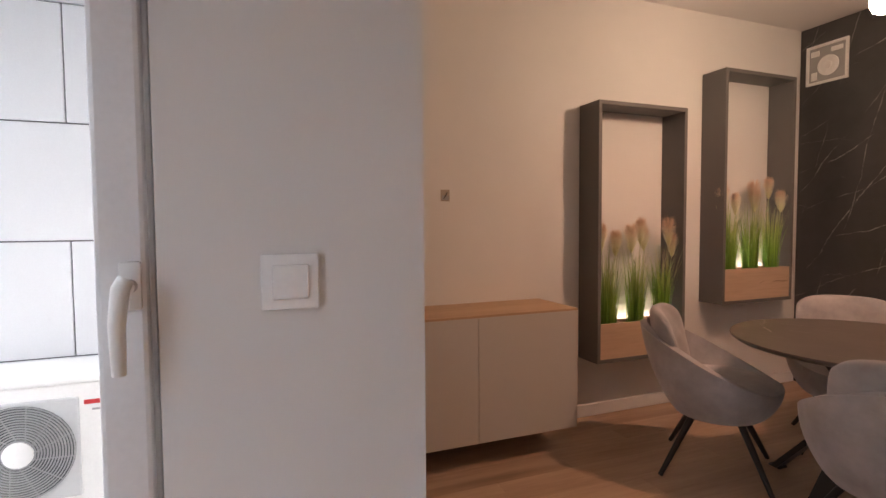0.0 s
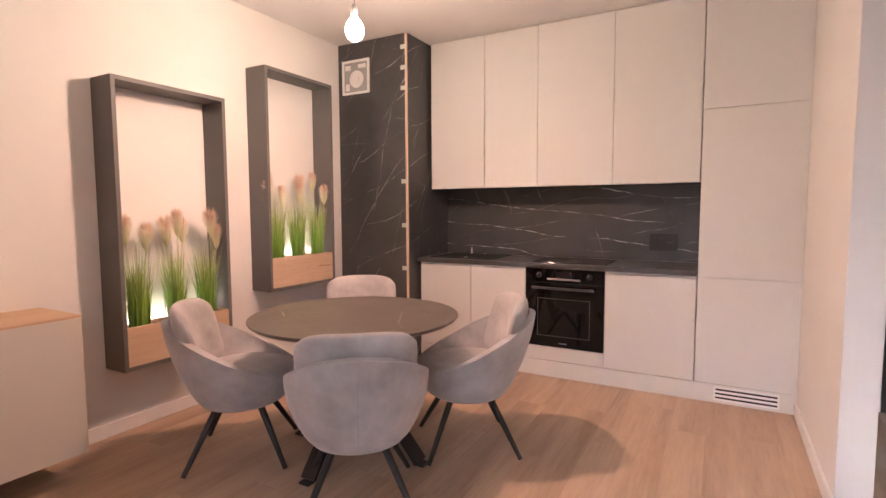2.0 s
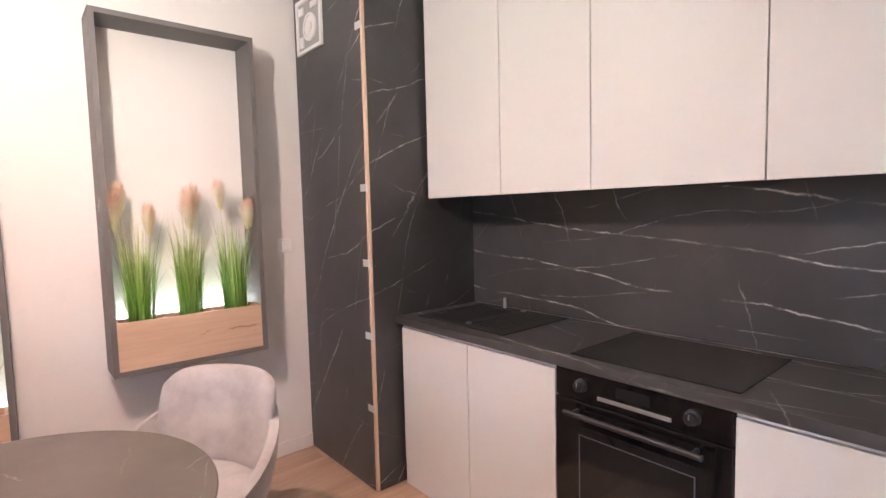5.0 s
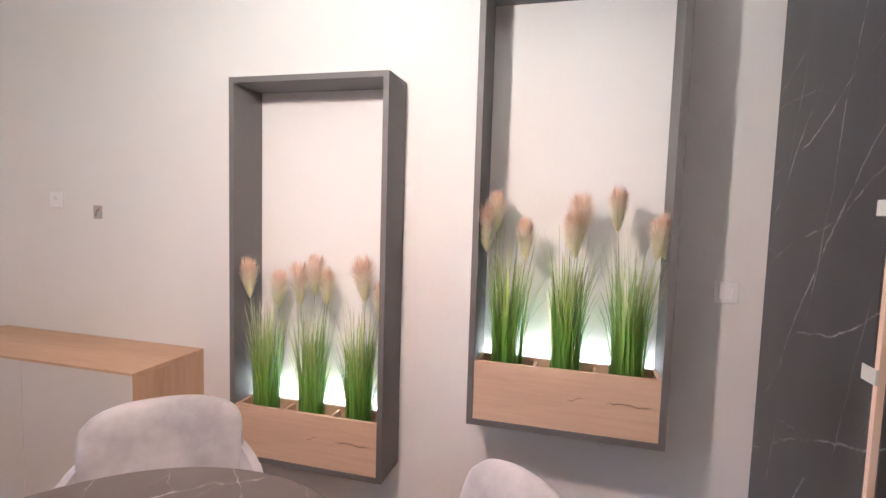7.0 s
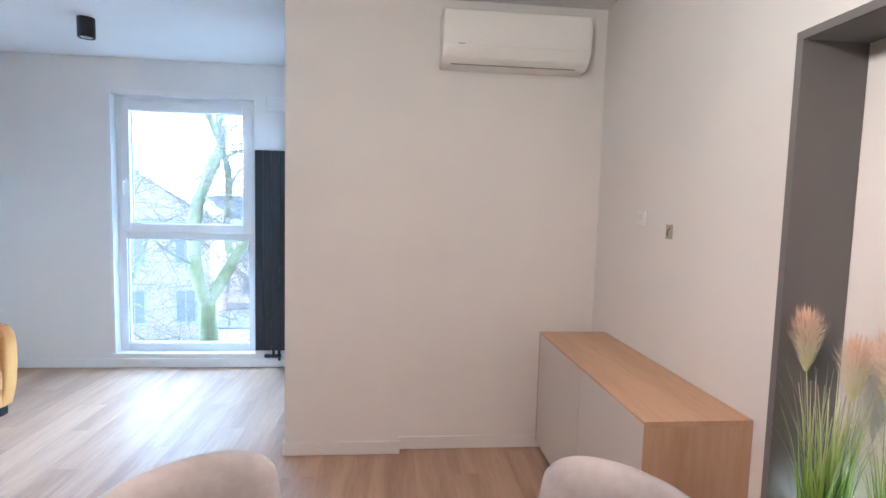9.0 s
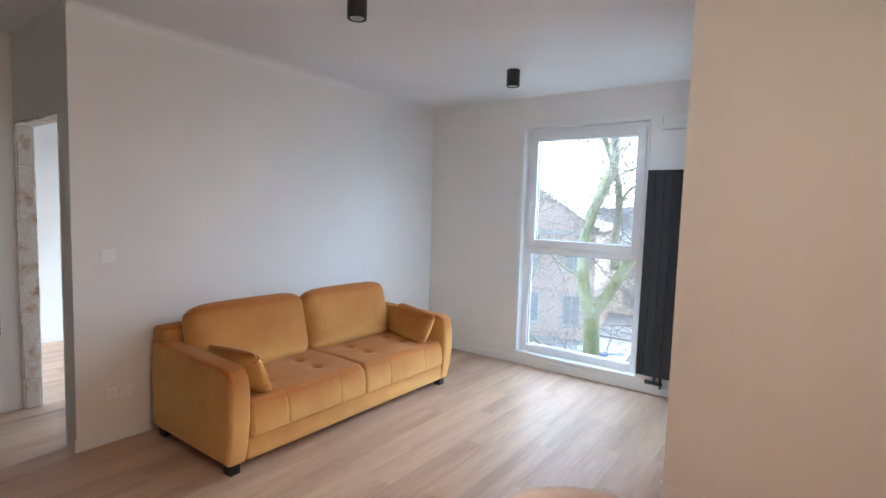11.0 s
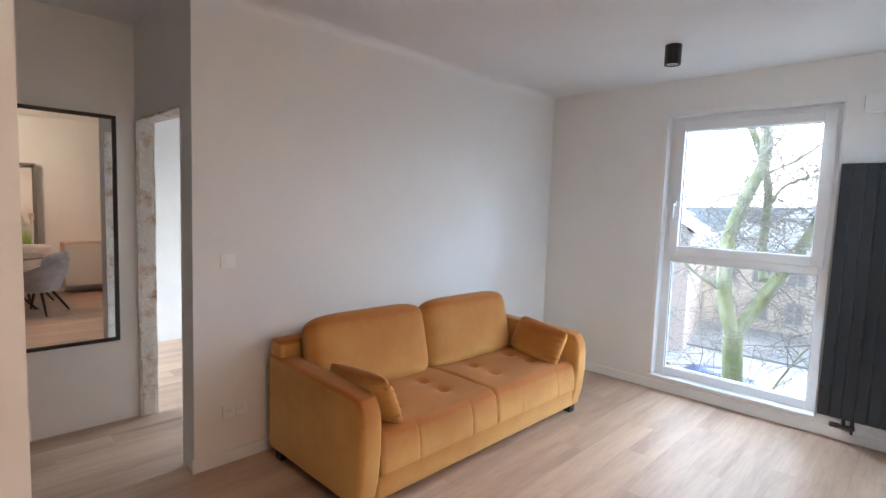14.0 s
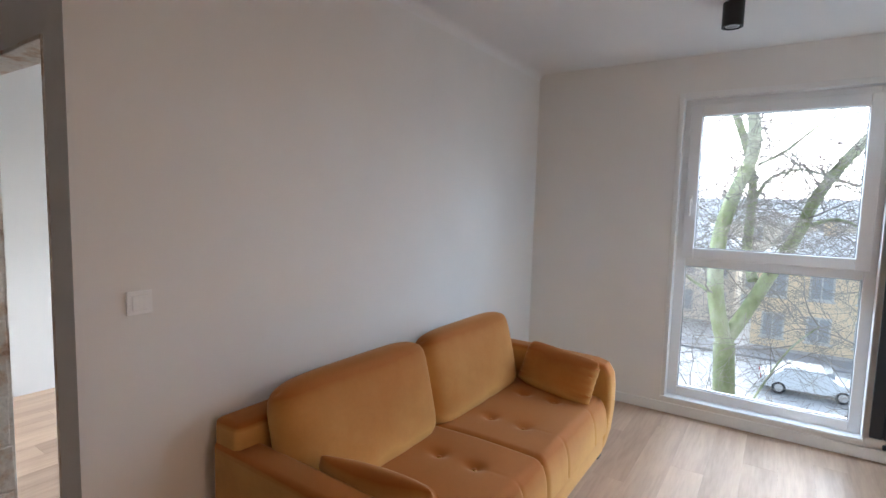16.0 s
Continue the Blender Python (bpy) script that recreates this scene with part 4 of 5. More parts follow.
def radiator():
    x0, x1, z0, z1 = 2.075, 2.585, 0.18, 2.04
    r = thing("radiator", pose(x0, WY, z0), "tall anthracite vertical panel radiator on the wall", "radiator")
    n = 7
    step = (x1 - x0) / n
    for i in range(n):
        part("panel", boxes((i * step + 0.0015, (i + 1) * step - 0.0015, 0.062, 0.080, 0, z1 - z0), bevel=0.004), ANTHRACITE, r)
    part("back_sheet", boxes((0.006, x1 - x0 - 0.006, 0.0585, 0.0615, 0.004, z1 - z0 - 0.004)), ANTHRACITE, r)
    for z in (0.04, z1 - z0 - 0.08):
        part("collector", boxes((0.005, x1 - x0 - 0.005, 0.035, 0.058, z, z + 0.04), bevel=0.004), ANTHRACITE, r)
    for x in (0.08, x1 - x0 - 0.08):
        for z in (0.2, z1 - z0 - 0.2):
            part("bracket", boxes((x - 0.015, x + 0.015, 0, 0.058, z - 0.02, z + 0.02)), ANTHRACITE, r)
    vb = bmesh.new()
    add_tube(vb, [(0.30, 0.05, 0.01), (0.30, 0.05, -0.055)], 0.012, 12)
    add_tube(vb, [(0.35, 0.05, 0.01), (0.35, 0.05, -0.055)], 0.012, 12)
    add_box(vb, 0.282, 0.368, 0.035, 0.068, -0.075, -0.045, bevel=0.006)
    part("valve", vb, BLACK, r, "black radiator valve block", True)
    part("thermostat_knob", lathe([(0.012, 0.368), (0.018, 0.378), (0.019, 0.425), (0.014, 0.432)], 20, (0, 0.05, -0.06), "X"), BLACK, r, "", True)
    part("pipe", tube([(0.30, 0.05, -0.07), (0.30, 0.05, -0.10), (0.30, 0.0, -0.11)], 0.008, 10), BLACK, r)


radiator()
av = thing("air_inlet", pose(2.388, WY, 2.465), "white window air inlet box above the radiator", "vent")
part("box", boxes((-0.105, 0.105, 0, 0.035, -0.06, 0.06), bevel=0.004), PLASTIC, av)
for dx in (-0.108, 0.105):
    part("slot", boxes((dx, dx + 0.003, 0.006, 0.03, -0.03, 0.055)), GREYPLASTIC, av)
part("lower_lip", boxes((-0.11, 0.11, 0.0, 0.04, -0.068, -0.06), bevel=0.002), PLASTIC, av)


def spotlight(x, y):
    s = thing("ceiling_spotlight", pose(x, y, H), "black cylinder surface spotlight on the white ceiling", "ceiling lamp", "black ceiling spotlights")
    r, h = 0.055, 0.135
    part("housing", lathe([(r, 0.0), (r, -h + 0.002), (r - 0.002, -h), (r - 0.010, -h), (r - 0.012, -h + 0.012), (0.004, -h + 0.014)], 40), BLACK, s, "", True)
    part("ring", lathe([(0.036, -h + 0.013), (0.036, -h + 0.003), (0.030, -h + 0.003), (0.030, -h + 0.012)], 32), STEEL, s, "", True)
    part("lamp_glass", lathe([(0.029, -h + 0.013), (0.029, -h + 0.008), (0.001, -h + 0.006)], 28), GREYPLASTIC, s, "", True)


spotlight(3.48, -0.79)
spotlight(3.50, 0.99)

pend = thing("pendant_bulb", pose(1.325, 2.415, H), "bare lit bulb hanging on a short ceiling cord", "lamp")
part("ceiling_rose", lathe([(0.03, 0.0), (0.03, -0.012), (0.008, -0.03), (0.003, -0.03)], 24), PLASTIC, pend, "", True)
part("cord", tube([(0, 0, -0.02), (0.003, 0.002, -0.20), (0, 0, -0.39)], 0.003, 8), GREYPLASTIC, pend)
part("lampholder", lathe([(0.008, -0.375), (0.017, -0.388), (0.018, -0.440), (0.015, -0.448)], 24), GREYPLASTIC, pend, "", True)
bb = part("bulb", lathe([(0.016, -0.447), (0.030, -0.462), (0.044, -0.484), (0.050, -0.510), (0.047, -0.535), (0.036, -0.556), (0.018, -0.569), (0.002, -0.572)], 32), WARM_BULB, pend, "lit warm glass bulb", True)
bb.visible_shadow = False

mirror = thing("mirror", pose(6.17, 1.995, 0.60), "tall wall mirror in a thin black frame", "mirror")
mw, mh, mt = 0.80, 1.575, 0.026
mm, mn, ml, mp_ = material("mirror_silver")
mp_.inputs["Base Color"].default_value = (0.90, 0.91, 0.90, 1)
mp_.inputs["Metallic"].default_value, mp_.inputs["Roughness"].default_value = 1.0, 0.01
part("glass", boxes((-0.014, -0.004, mt - 0.004, mw - mt + 0.004, mt - 0.004, mh - mt + 0.004)), mm, mirror, "clear mirror glass")
for d in ((-0.024, -0.001, 0, mt, 0, mh), (-0.024, -0.001, mw - mt, mw, 0, mh), (-0.024, -0.001, mt, mw - mt, 0, mt), (-0.024, -0.001, mt, mw - mt, mh - mt, mh)):
    part("frame_bar", boxes(d, bevel=0.002), BLACK, mirror)


# ---- dining table and chairs ----
TX, TY, TZ = 1.375, 2.32, 0.758


def dining_table():
    t = thing("dining_table", pose(TX, TY, 0), "round dining table with dark stone-look top and black legs", "table")
    R = 0.56
    part("tabletop", lathe([(R - 0.02, TZ - 0.024), (R - 0.003, TZ - 0.012), (R, TZ - 0.007), (R, TZ - 0.002), (R - 0.002, TZ)], 96), TABLE_STONE, t, "", True)
    part("mounting_plate", lathe([(0.25, TZ - 0.031), (0.25, TZ - 0.025)], 40), BLACK, t)
    part("hub", lathe([(0.045, 0.39), (0.05, 0.41), (0.05, 0.50), (0.045, 0.52)], 24), BLACK, t, "", True)
    for k in range(4):
        a = k * math.pi / 2 + radians(2)
        c, s_ = math.cos(a), math.sin(a)
        bm = bmesh.new()

        def bar(p0, p1, w0, w1, th):
            d = Vector(p1) - Vector(p0)
            side = Vector((-s_, c, 0))
            nrm = d.cross(side).normalized()
            vs = []
            for q, w in ((Vector(p0), w0), (Vector(p1), w1)):
                vs.append([bm.verts.new(q + side * (u * w / 2) + nrm * (v * th / 2)) for u, v in ((-1, -1), (1, -1), (1, 1), (-1, 1))])
            for i in range(4):
                bm.faces.new((vs[0][i], vs[0][(i + 1) % 4], vs[1][(i + 1) % 4], vs[1][i]))
            bm.faces.new(vs[0])
            bm.faces.new(list(reversed(vs[1])))

        bar((0.40 * c, 0.40 * s_, 0.012), (0.03 * c, 0.03 * s_, 0.46), 0.085, 0.07, 0.026)
        bar((0.03 * c, 0.03 * s_, 0.45), (0.24 * c, 0.24 * s_, TZ - 0.031), 0.07, 0.085, 0.026)
        part("leg", bm, BLACK, t)
        part("foot_pad", boxes((0.405 * c - 0.03, 0.405 * c + 0.03, 0.405 * s_ - 0.03, 0.405 * s_ + 0.03, 0, 0.010)), BLACK, t)


dining_table()


def pillow_mesh(w, h, t, nu=28, nv=22, power=5.0, shape=None):
    """A stuffed cushion: local x across, z up, y through; shape bends a point."""
    bm = bmesh.new()
    grids = []
    for sgn in (1, -1):
        g = []
        for i in range(nu + 1):
            row = []
            for j in range(nv + 1):
                u, v = 2 * i / nu - 1, 2 * j / nv - 1
                u, v = math.sin(u * math.pi / 2), math.sin(v * math.pi / 2)
                th = t / 2 * (max(0, 1 - abs(u) ** power) * max(0, 1 - abs(v) ** power)) ** 0.5
                k = 1 - 0.10 * (abs(u) * abs(v)) ** 6
                co = Vector((u * w / 2 * k, sgn * th, v * h / 2 * k))
                if shape:
                    co = shape(co, u, v, sgn)
                row.append(bm.verts.new(co))
            g.append(row)
        grids.append(g)
    for g in grids:
        for i in range(nu):
            for j in range(nv):
                bm.faces.new((g[i][j], g[i + 1][j], g[i + 1][j + 1], g[i][j + 1]))
    bmesh.ops.remove_doubles(bm, verts=bm.verts[:], dist=0.0008)
    return bm


def chair(m, label):
    """Local +x is the way that a sitter faces."""
    c = thing("dining_chair", m, label, "chair", "chairs round the table")

    def rim(a):
        k = (math.cos(a) + 1) / 2                      # 1 behind, 0 in front
        return 0.470 + 0.285 * (max(0.0, k - 0.06) / 0.94) ** 1.3

    def radius(a, v):
        k = (math.cos(a) + 1) / 2
        low = 0.205
        high = 0.312 + 0.012 * k - 0.015 * (1 - k)
        side = 1 + 0.03 * math.sin(a) ** 2
        return (low + (high - low) * math.sin(min(1, v) * math.pi / 2) ** 0.75) * side

    nu, nv = 56, 12
    bm = bmesh.new()
    outer, inner = [], []
    for i in range(nu):
        a = 2 * math.pi * i / nu
        dx, dy = -math.cos(a), math.sin(a)
        z1 = rim(a)
        o, n_ = [], []
        for j in range(nv + 1):
            v = j / nv
            z = 0.305 + (z1 - 0.305) * v
            r = radius(a, v)
            lean = 0.06 * max(0, math.cos(a)) * v
            o.append(bm.verts.new((dx * (r + lean), dy * r, z)))
        for j in range(nv + 1):
            v = 1 - j / nv
            z = 0.43 + (z1 - 0.43) * v
            r = radius(a, 0.35 + 0.65 * v) - 0.034 - 0.02 * (1 - v)
            lean = 0.06 * max(0, math.cos(a)) * v
            n_.append(bm.verts.new((dx * (r + lean), dy * r, z + (0.008 if j == 0 else 0))))
        outer.append(o)
        inner.append(n_)
    for i in range(nu):
        k = (i + 1) % nu
        for j in range(nv):
            bm.faces.new((outer[i][j], outer[k][j], outer[k][j + 1], outer[i][j + 1]))
            bm.faces.new((inner[i][j], inner[k][j], inner[k][j + 1], inner[i][j + 1]))
        bm.faces.new((outer[i][nv], outer[k][nv], inner[k][0], inner[i][0]))
    bm.faces.new([o[0] for o in outer])
    bm.faces.new([n_[nv] for n_ in reversed(inner)])
    part("shell", bm, CHAIR, c, "", True)
    seat = bmesh.new()
    add_lathe(seat, [(0.10, 0.43), (0.235, 0.435), (0.262, 0.455), (0.26, 0.478), (0.22, 0.494), (0.10, 0.500), (0.01, 0.501)], 48, (0.015, 0, 0))
    part("seat", seat, CHAIR, c, "", True)

    def bend(co, u, v, sgn):
        R = 0.40
        a = co.x / R
        up = co.z + 0.185
        r = R + co.y
        back = 0.222 + 0.085 * (up / 0.37)
        drop = 0.03 * abs(u) ** 3 * max(0, v)
        wrinkle = 0.004 * math.sin(9 * u + 5 * v) * (1 - abs(v)) if sgn < 0 else 0
        return Vector((-math.cos(a) * (r + wrinkle) + R - back, math.sin(a) * (r + wrinkle), 0.475 + up - drop))

    part("backrest", pillow_mesh(0.53, 0.37, 0.085, shape=bend), CHAIR, c, "padded back cushion", True)
    # stitched seam down the outside of the shell
    sm = bmesh.new()
    pts = []
    for j in range(nv + 1):
        v = j / nv
        z = 0.305 + (rim(0) - 0.305) * v
        pts.append((-(radius(0, v) + 0.06 * v) - 0.0005, 0, z))
    add_tube(sm, pts, 0.0025, 6)
    part("seam", sm, CHAIR, c)
    part("swivel_plate", boxes((-0.11, 0.11, -0.11, 0.11, 0.292, 0.306), bevel=0.003), BLACK, c)
    for sx in (-1, 1):
        for sy in (-1, 1):
            bm = bmesh.new()
            add_tube(bm, [(sx * 0.105, sy * 0.105, 0.302), (sx * 0.165, sy * 0.165, 0.175), (sx * 0.245, sy * 0.245, 0.004)], [0.018, 0.016, 0.012], 10)
            part("leg", bm, BLACK, c, "slanted black metal leg", True)
    return c


first = chair(pose(0.855, 1.990, 0, 0, 0, 39), "grey velour bucket chair with slanted black legs")
for x, y, a in ((1.88, 2.675, 216), (1.695, 1.93, 128), (0.97, 2.89, 308)):
    copy_thing(first, pose(x, y, 0, 0, 0, a))


# ---- sofa ----
def sofa():
    s = thing("sofa", pose(0, 0, 0), "mustard velvet two-seat sofa with tufted seat and dark feet", "sofa")
    X0, X1 = 3.985, 4.99
    Y0, Y1 = -0.765, 1.465
    AT = 0.140                       # arm thickness
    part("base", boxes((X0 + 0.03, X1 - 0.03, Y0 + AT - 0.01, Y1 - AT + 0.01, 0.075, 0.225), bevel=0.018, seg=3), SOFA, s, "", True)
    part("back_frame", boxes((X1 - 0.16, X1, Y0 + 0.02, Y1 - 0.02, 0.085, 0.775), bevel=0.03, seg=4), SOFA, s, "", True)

    def arm(y0, y1):
        """Flat outside, rounded front and top; tapers to the foot."""
        bm = bmesh.new()
        zt = 0.672
        # outline in the xz plane: front edge bows forward, top slopes down to the front
        pts = [(X1 - 0.02, 0.075), (X0 + 0.045, 0.075), (X0 + 0.015, 0.20), (X0, 0.36), (X0 + 0.0, 0.50), (X0 + 0.012, 0.585), (X0 + 0.05, 0.645), (X0 + 0.12, zt - 0.008), (X0 + 0.5, zt), (X1 - 0.02, zt + 0.005)]
        a = [bm.verts.new((x, y0, z)) for x, z in pts]
        b = [bm.verts.new((x, y1, z)) for x, z in pts]
        m_ = len(pts)
        for i in range(m_):
            k = (i + 1) % m_
            bm.faces.new((a[i], a[k], b[k], b[i]))
        bm.faces.new(list(reversed(a)))
        bm.faces.new(b)
        bmesh.ops.recalc_face_normals(bm, faces=bm.faces[:])
        edges = [e for e in bm.edges if abs(e.verts[0].co.y - e.verts[1].co.y) < 1e-6]
        bmesh.ops.bevel(bm, geom=edges, offset=0.030, segments=4, profile=0.5, affect="EDGES", clamp_overlap=True)
        part("armrest", bm, SOFA, s, "", True)

    arm(Y0, Y0 + AT)
    arm(Y1 - AT, Y1)
    sy0, sy1 = Y0 + AT + 0.004, Y1 - AT - 0.004
    mid = (sy0 + sy1) / 2
    for a, b in ((sy0, mid - 0.002), (mid + 0.002, sy1)):
        w = b - a
        bm = bmesh.new()
        nx, ny = 44, 100
        xf, xb = X0 + 0.005, X1 - 0.20
        buttons = [(xf + 0.27, a + w * 0.26), (xf + 0.27, a + w * 0.72), (xf + 0.47, a + w * 0.26), (xf + 0.47, a + w * 0.72)]
        top_ = []
        # section runs up the front and back over the top
        for i in range(nx + 1):
            t = i / nx
            rt = []
            for j in range(ny + 1):
                v = j / ny
                y = a + w * v
                edge = min(v, 1 - v) * w
                round_ = 0.012 * max(0, 1 - edge / 0.03) ** 2
                if t < 0.30:
                    q = t / 0.30
                    ang = q * math.pi / 2
                    x = xf + 0.085 * (q ** 2.2)
                    z = 0.228 + (0.445 - 0.228) * math.sin(ang) ** 0.9
                else:
                    q = (t - 0.30) / 0.70
                    x = xf + 0.085 + (xb - xf - 0.085) * q
                    z = 0.445 + 0.012 * math.sin(q * math.pi) - 0.01 * q
                pull = 0
                for bx_, by_ in buttons:
                    d2 = (x - bx_) ** 2 + (y - by_) ** 2
                    pull += 0.026 * math.exp(-d2 / 0.0012) + 0.010 * math.exp(-d2 / 0.010)
                seam = 0.0
                for sv in (0.26, 0.72):
                    seam += 0.006 * math.exp(-((v - sv) * w / 0.008) ** 2)
                if t < 0.33:
                    x += seam * (1 - max(0, t - 0.2) / 0.13 if t > 0.2 else 1)
                else:
                    fade = math.exp(-(x - xf - 0.085) / 0.12)
                    z -= seam * 0.5 * fade
                rt.append(bm.verts.new((x + (round_ if t < 0.30 else 0), y, z - pull - (round_ if t >= 0.2 else 0))))
            top_.append(rt)
        for i in range(nx):
            for j in range(ny):
                bm.faces.new((top_[i][j], top_[i + 1][j], top_[i + 1][j + 1], top_[i][j + 1]))
        low0 = [bm.verts.new((xf + 0.01, top_[0][j].co.y, 0.222)) for j in (0, ny)]
        low1 = [bm.verts.new((xb, top_[0][j].co.y, 0.222)) for j in (0, ny)]
        bm.faces.new([top_[i][0] for i in range(nx + 1)] + [low1[0], low0[0]])
        bm.faces.new([top_[i][ny] for i in range(nx, -1, -1)] + [low0[1], low1[1]])
        bm.faces.new((low0[0], low1[0], low1[1], low0[1]))
        bm.faces.new([top_[0][j] for j in range(ny, -1, -1)] + [low0[0], low0[1]])
        bm.faces.new([top_[nx][j] for j in range(ny + 1)] + [low1[1], low1[0]])
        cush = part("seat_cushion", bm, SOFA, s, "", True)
        for bx_, by_ in buttons:
            part("button", lathe([(0.010, 0.425), (0.011, 0.430), (0.007, 0.433), (0.001, 0.434)], 14, (bx_, by_, -0.005)), SOFA, cush, "", True)
        # back cushion leans on the frame
        bw, bh = w + 0.01, 0.53

        def puff(co, u, v, sgn):
            co = co.copy()
            if sgn < 0:
                co.y -= 0.035 * (1 - u * u) * (1 - v * v)
                co.y += 0.004 * math.sin(14 * u + 6 * v) * max(0, -v) * (1 - abs(u))
            co.z -= 0.020 * abs(u) ** 5 * max(0, v)
            return co

        bm = pillow_mesh(bw, bh, 0.18, 36, 28, 9.0, puff)
        ob = part("back_cushion", bm, SOFA, s, "", True)
        ob.matrix_basis = Matrix.Translation((X1 - 0.265, (a + b) / 2 + 0.02, 0.662)) @ Matrix.Rotation(radians(-90), 4, "Z") @ Matrix.Rotation(radians(-14), 4, "X")
    for x in (X0 + 0.10, X1 - 0.09):
        for y in (Y0 + 0.07, Y1 - 0.07):
            part("foot", boxes((x - 0.035, x + 0.035, y - 0.035, y + 0.035, 0, 0.078), bevel=0.006), BLACK, s, "dark block foot")


sofa()


def throw_pillow(m, label):
    def crumple(co, u, v, sgn):
        co = co.copy()
        k = abs(u) ** 4
        co.z *= 1 - 0.09 * k * math.sin(v * 17) - 0.06 * k
        co.y += 0.006 * math.sin(v * 20 + u * 4) * abs(u) ** 3
        co.x *= 1 + 0.05 * abs(v) ** 2
        return co

    p = thing("throw_pillow", m, label, "pillow", "throw pillows on the sofa")
    part("cover", pillow_mesh(0.53, 0.30, 0.155, 34, 24, 2.3, crumple), SOFA, p, "", True)


# long side runs along the arm; each leans on its arm
throw_pillow(Matrix.Translation((4.29, 1.225, 0.566)) @ Matrix.Rotation(radians(3), 4, "Z") @ Matrix.Rotation(radians(-22), 4, "X") @ Matrix.Rotation(radians(4), 4, "Y"), "mustard velvet oblong pillow leaning on the sofa arm")
throw_pillow(Matrix.Translation((4.31, -0.540, 0.570)) @ Matrix.Rotation(radians(-10), 4, "Z") @ Matrix.Rotation(radians(24), 4, "X") @ Matrix.Rotation(radians(-4), 4, "Y"), "mustard velvet oblong pillow propped in the sofa corner")


# ---- balcony ----
CLAD = plain("white_cladding", (0.80, 0.81, 0.82), 0.35, 0, 200, 0.0001)
setting("balcony_slab", boxes((-0.6, 1.66, -3.2, -0.36, -0.25, -0.03)), plain("balcony_tile", (0.42, 0.42, 0.42), 0.8, 0, 40, 0.001), "grey balcony floor slab", "balcony floor")
clad = setting("wall_balcony_cladding", boxes((0.02, 0.12, -3.2, -0.36, -0.03, 2.6)), plain("joint_grey", (0.10, 0.10, 0.11), 0.9), "balcony wall clad in large white panels", "wall")
setting("ceiling_balcony", boxes((0.0, 1.66, -3.2, -0.36, 2.6, 2.8)), plain("balcony_soffit", (0.16, 0.16, 0.17), 0.8), "dark soffit above the balcony", "ceiling")
setting("wall_balcony_end", boxes((0.12, 1.66, -0.40, -0.362, -0.03, 2.6)), WALL, "white wall at the end of the balcony", "wall")
for r_ in range(6):
    z = -0.297 + r_ * 0.512
    off = 0.37 if r_ % 2 else -0.23
    y = -3.2 + off - 1.2
    while y < -0.42:
        ya, yb = max(-3.2, y + 0.003), min(-0.41, y + 1.2 - 0.003)
        if yb - ya > 0.05:
            part("panel", boxes((0.118, 0.132, ya, yb, max(-0.028, z + 0.003), min(2.59, z + 0.509)), bevel=0.002, seg=1), CLAD, clad)
        y += 1.2


def outdoor_unit():
    u = thing("outdoor_unit", pose(0.30, -1.411, -0.03), "white air conditioner outdoor unit on the balcony", "outdoor unit")
    w, h, d = 0.86, 0.54, 0.33
    zb = 0.230
    part("casing", boxes((0, d, 0, w, zb, zb + h), bevel=0.012, seg=3), PLASTIC, u, "", True)
    part("lid", boxes((-0.006, d + 0.008, -0.006, w + 0.006, zb + h - 0.004, zb + h + 0.018), bevel=0.006), PLASTIC, u, "", True)
    cy, cz = 0.34, 0.536
    part("grille_plate", boxes((d - 0.002, d + 0.010, cy - 0.182, cy + 0.182, cz - 0.182, cz + 0.182), bevel=0.006), plain("grille_grey", (0.55, 0.56, 0.56), 0.45), u)
    part("fan_opening", lathe([(0.17, d + 0.0095), (0.17, d + 0.0115)], 48, (0, cy, cz), "X"), plain("fan_dark", (0.06, 0.065, 0.07), 0.7), u)
    for i in range(14):
        r_ = 0.050 + i * 0.0090
        part("grille_ring", lathe([(r_ + 0.0022, d + 0.011), (r_ + 0.0022, d + 0.017), (r_ - 0.0022, d + 0.017), (r_ - 0.0022, d + 0.011)], 40, (0, cy, cz), "X"), GREYPLASTIC, u)
    for k in range(12):
        a = k * math.pi / 6
        part("grille_spoke", tube([(d + 0.015, cy + 0.045 * math.cos(a), cz + 0.045 * math.sin(a)), (d + 0.015, cy + 0.17 * math.cos(a + 0.35), cz + 0.17 * math.sin(a + 0.35))], 0.002, 5), GREYPLASTIC, u)
    part("hub_cap", lathe([(0.046, d + 0.010), (0.046, d + 0.019), (0.040, d + 0.022), (0.002, d + 0.024)], 32, (0, cy, cz), "X"), PLASTIC, u, "", True)
    part("brand_mark", boxes((d, d + 0.002, cy + 0.196, cy + 0.316, 0.686, 0.702)), plain("mark_red", (0.55, 0.03, 0.03), 0.5), u, "small red maker's mark")
    part("rating_mark", boxes((d, d + 0.002, cy + 0.22, cy + 0.30, 0.662, 0.669)), GREYPLASTIC, u)
    for y in (0.10, w - 0.14):
        part("support_foot", boxes((0.0, d, y, y + 0.05, 0.0, zb), bevel=0.003), GREYPLASTIC, u)


outdoor_unit()


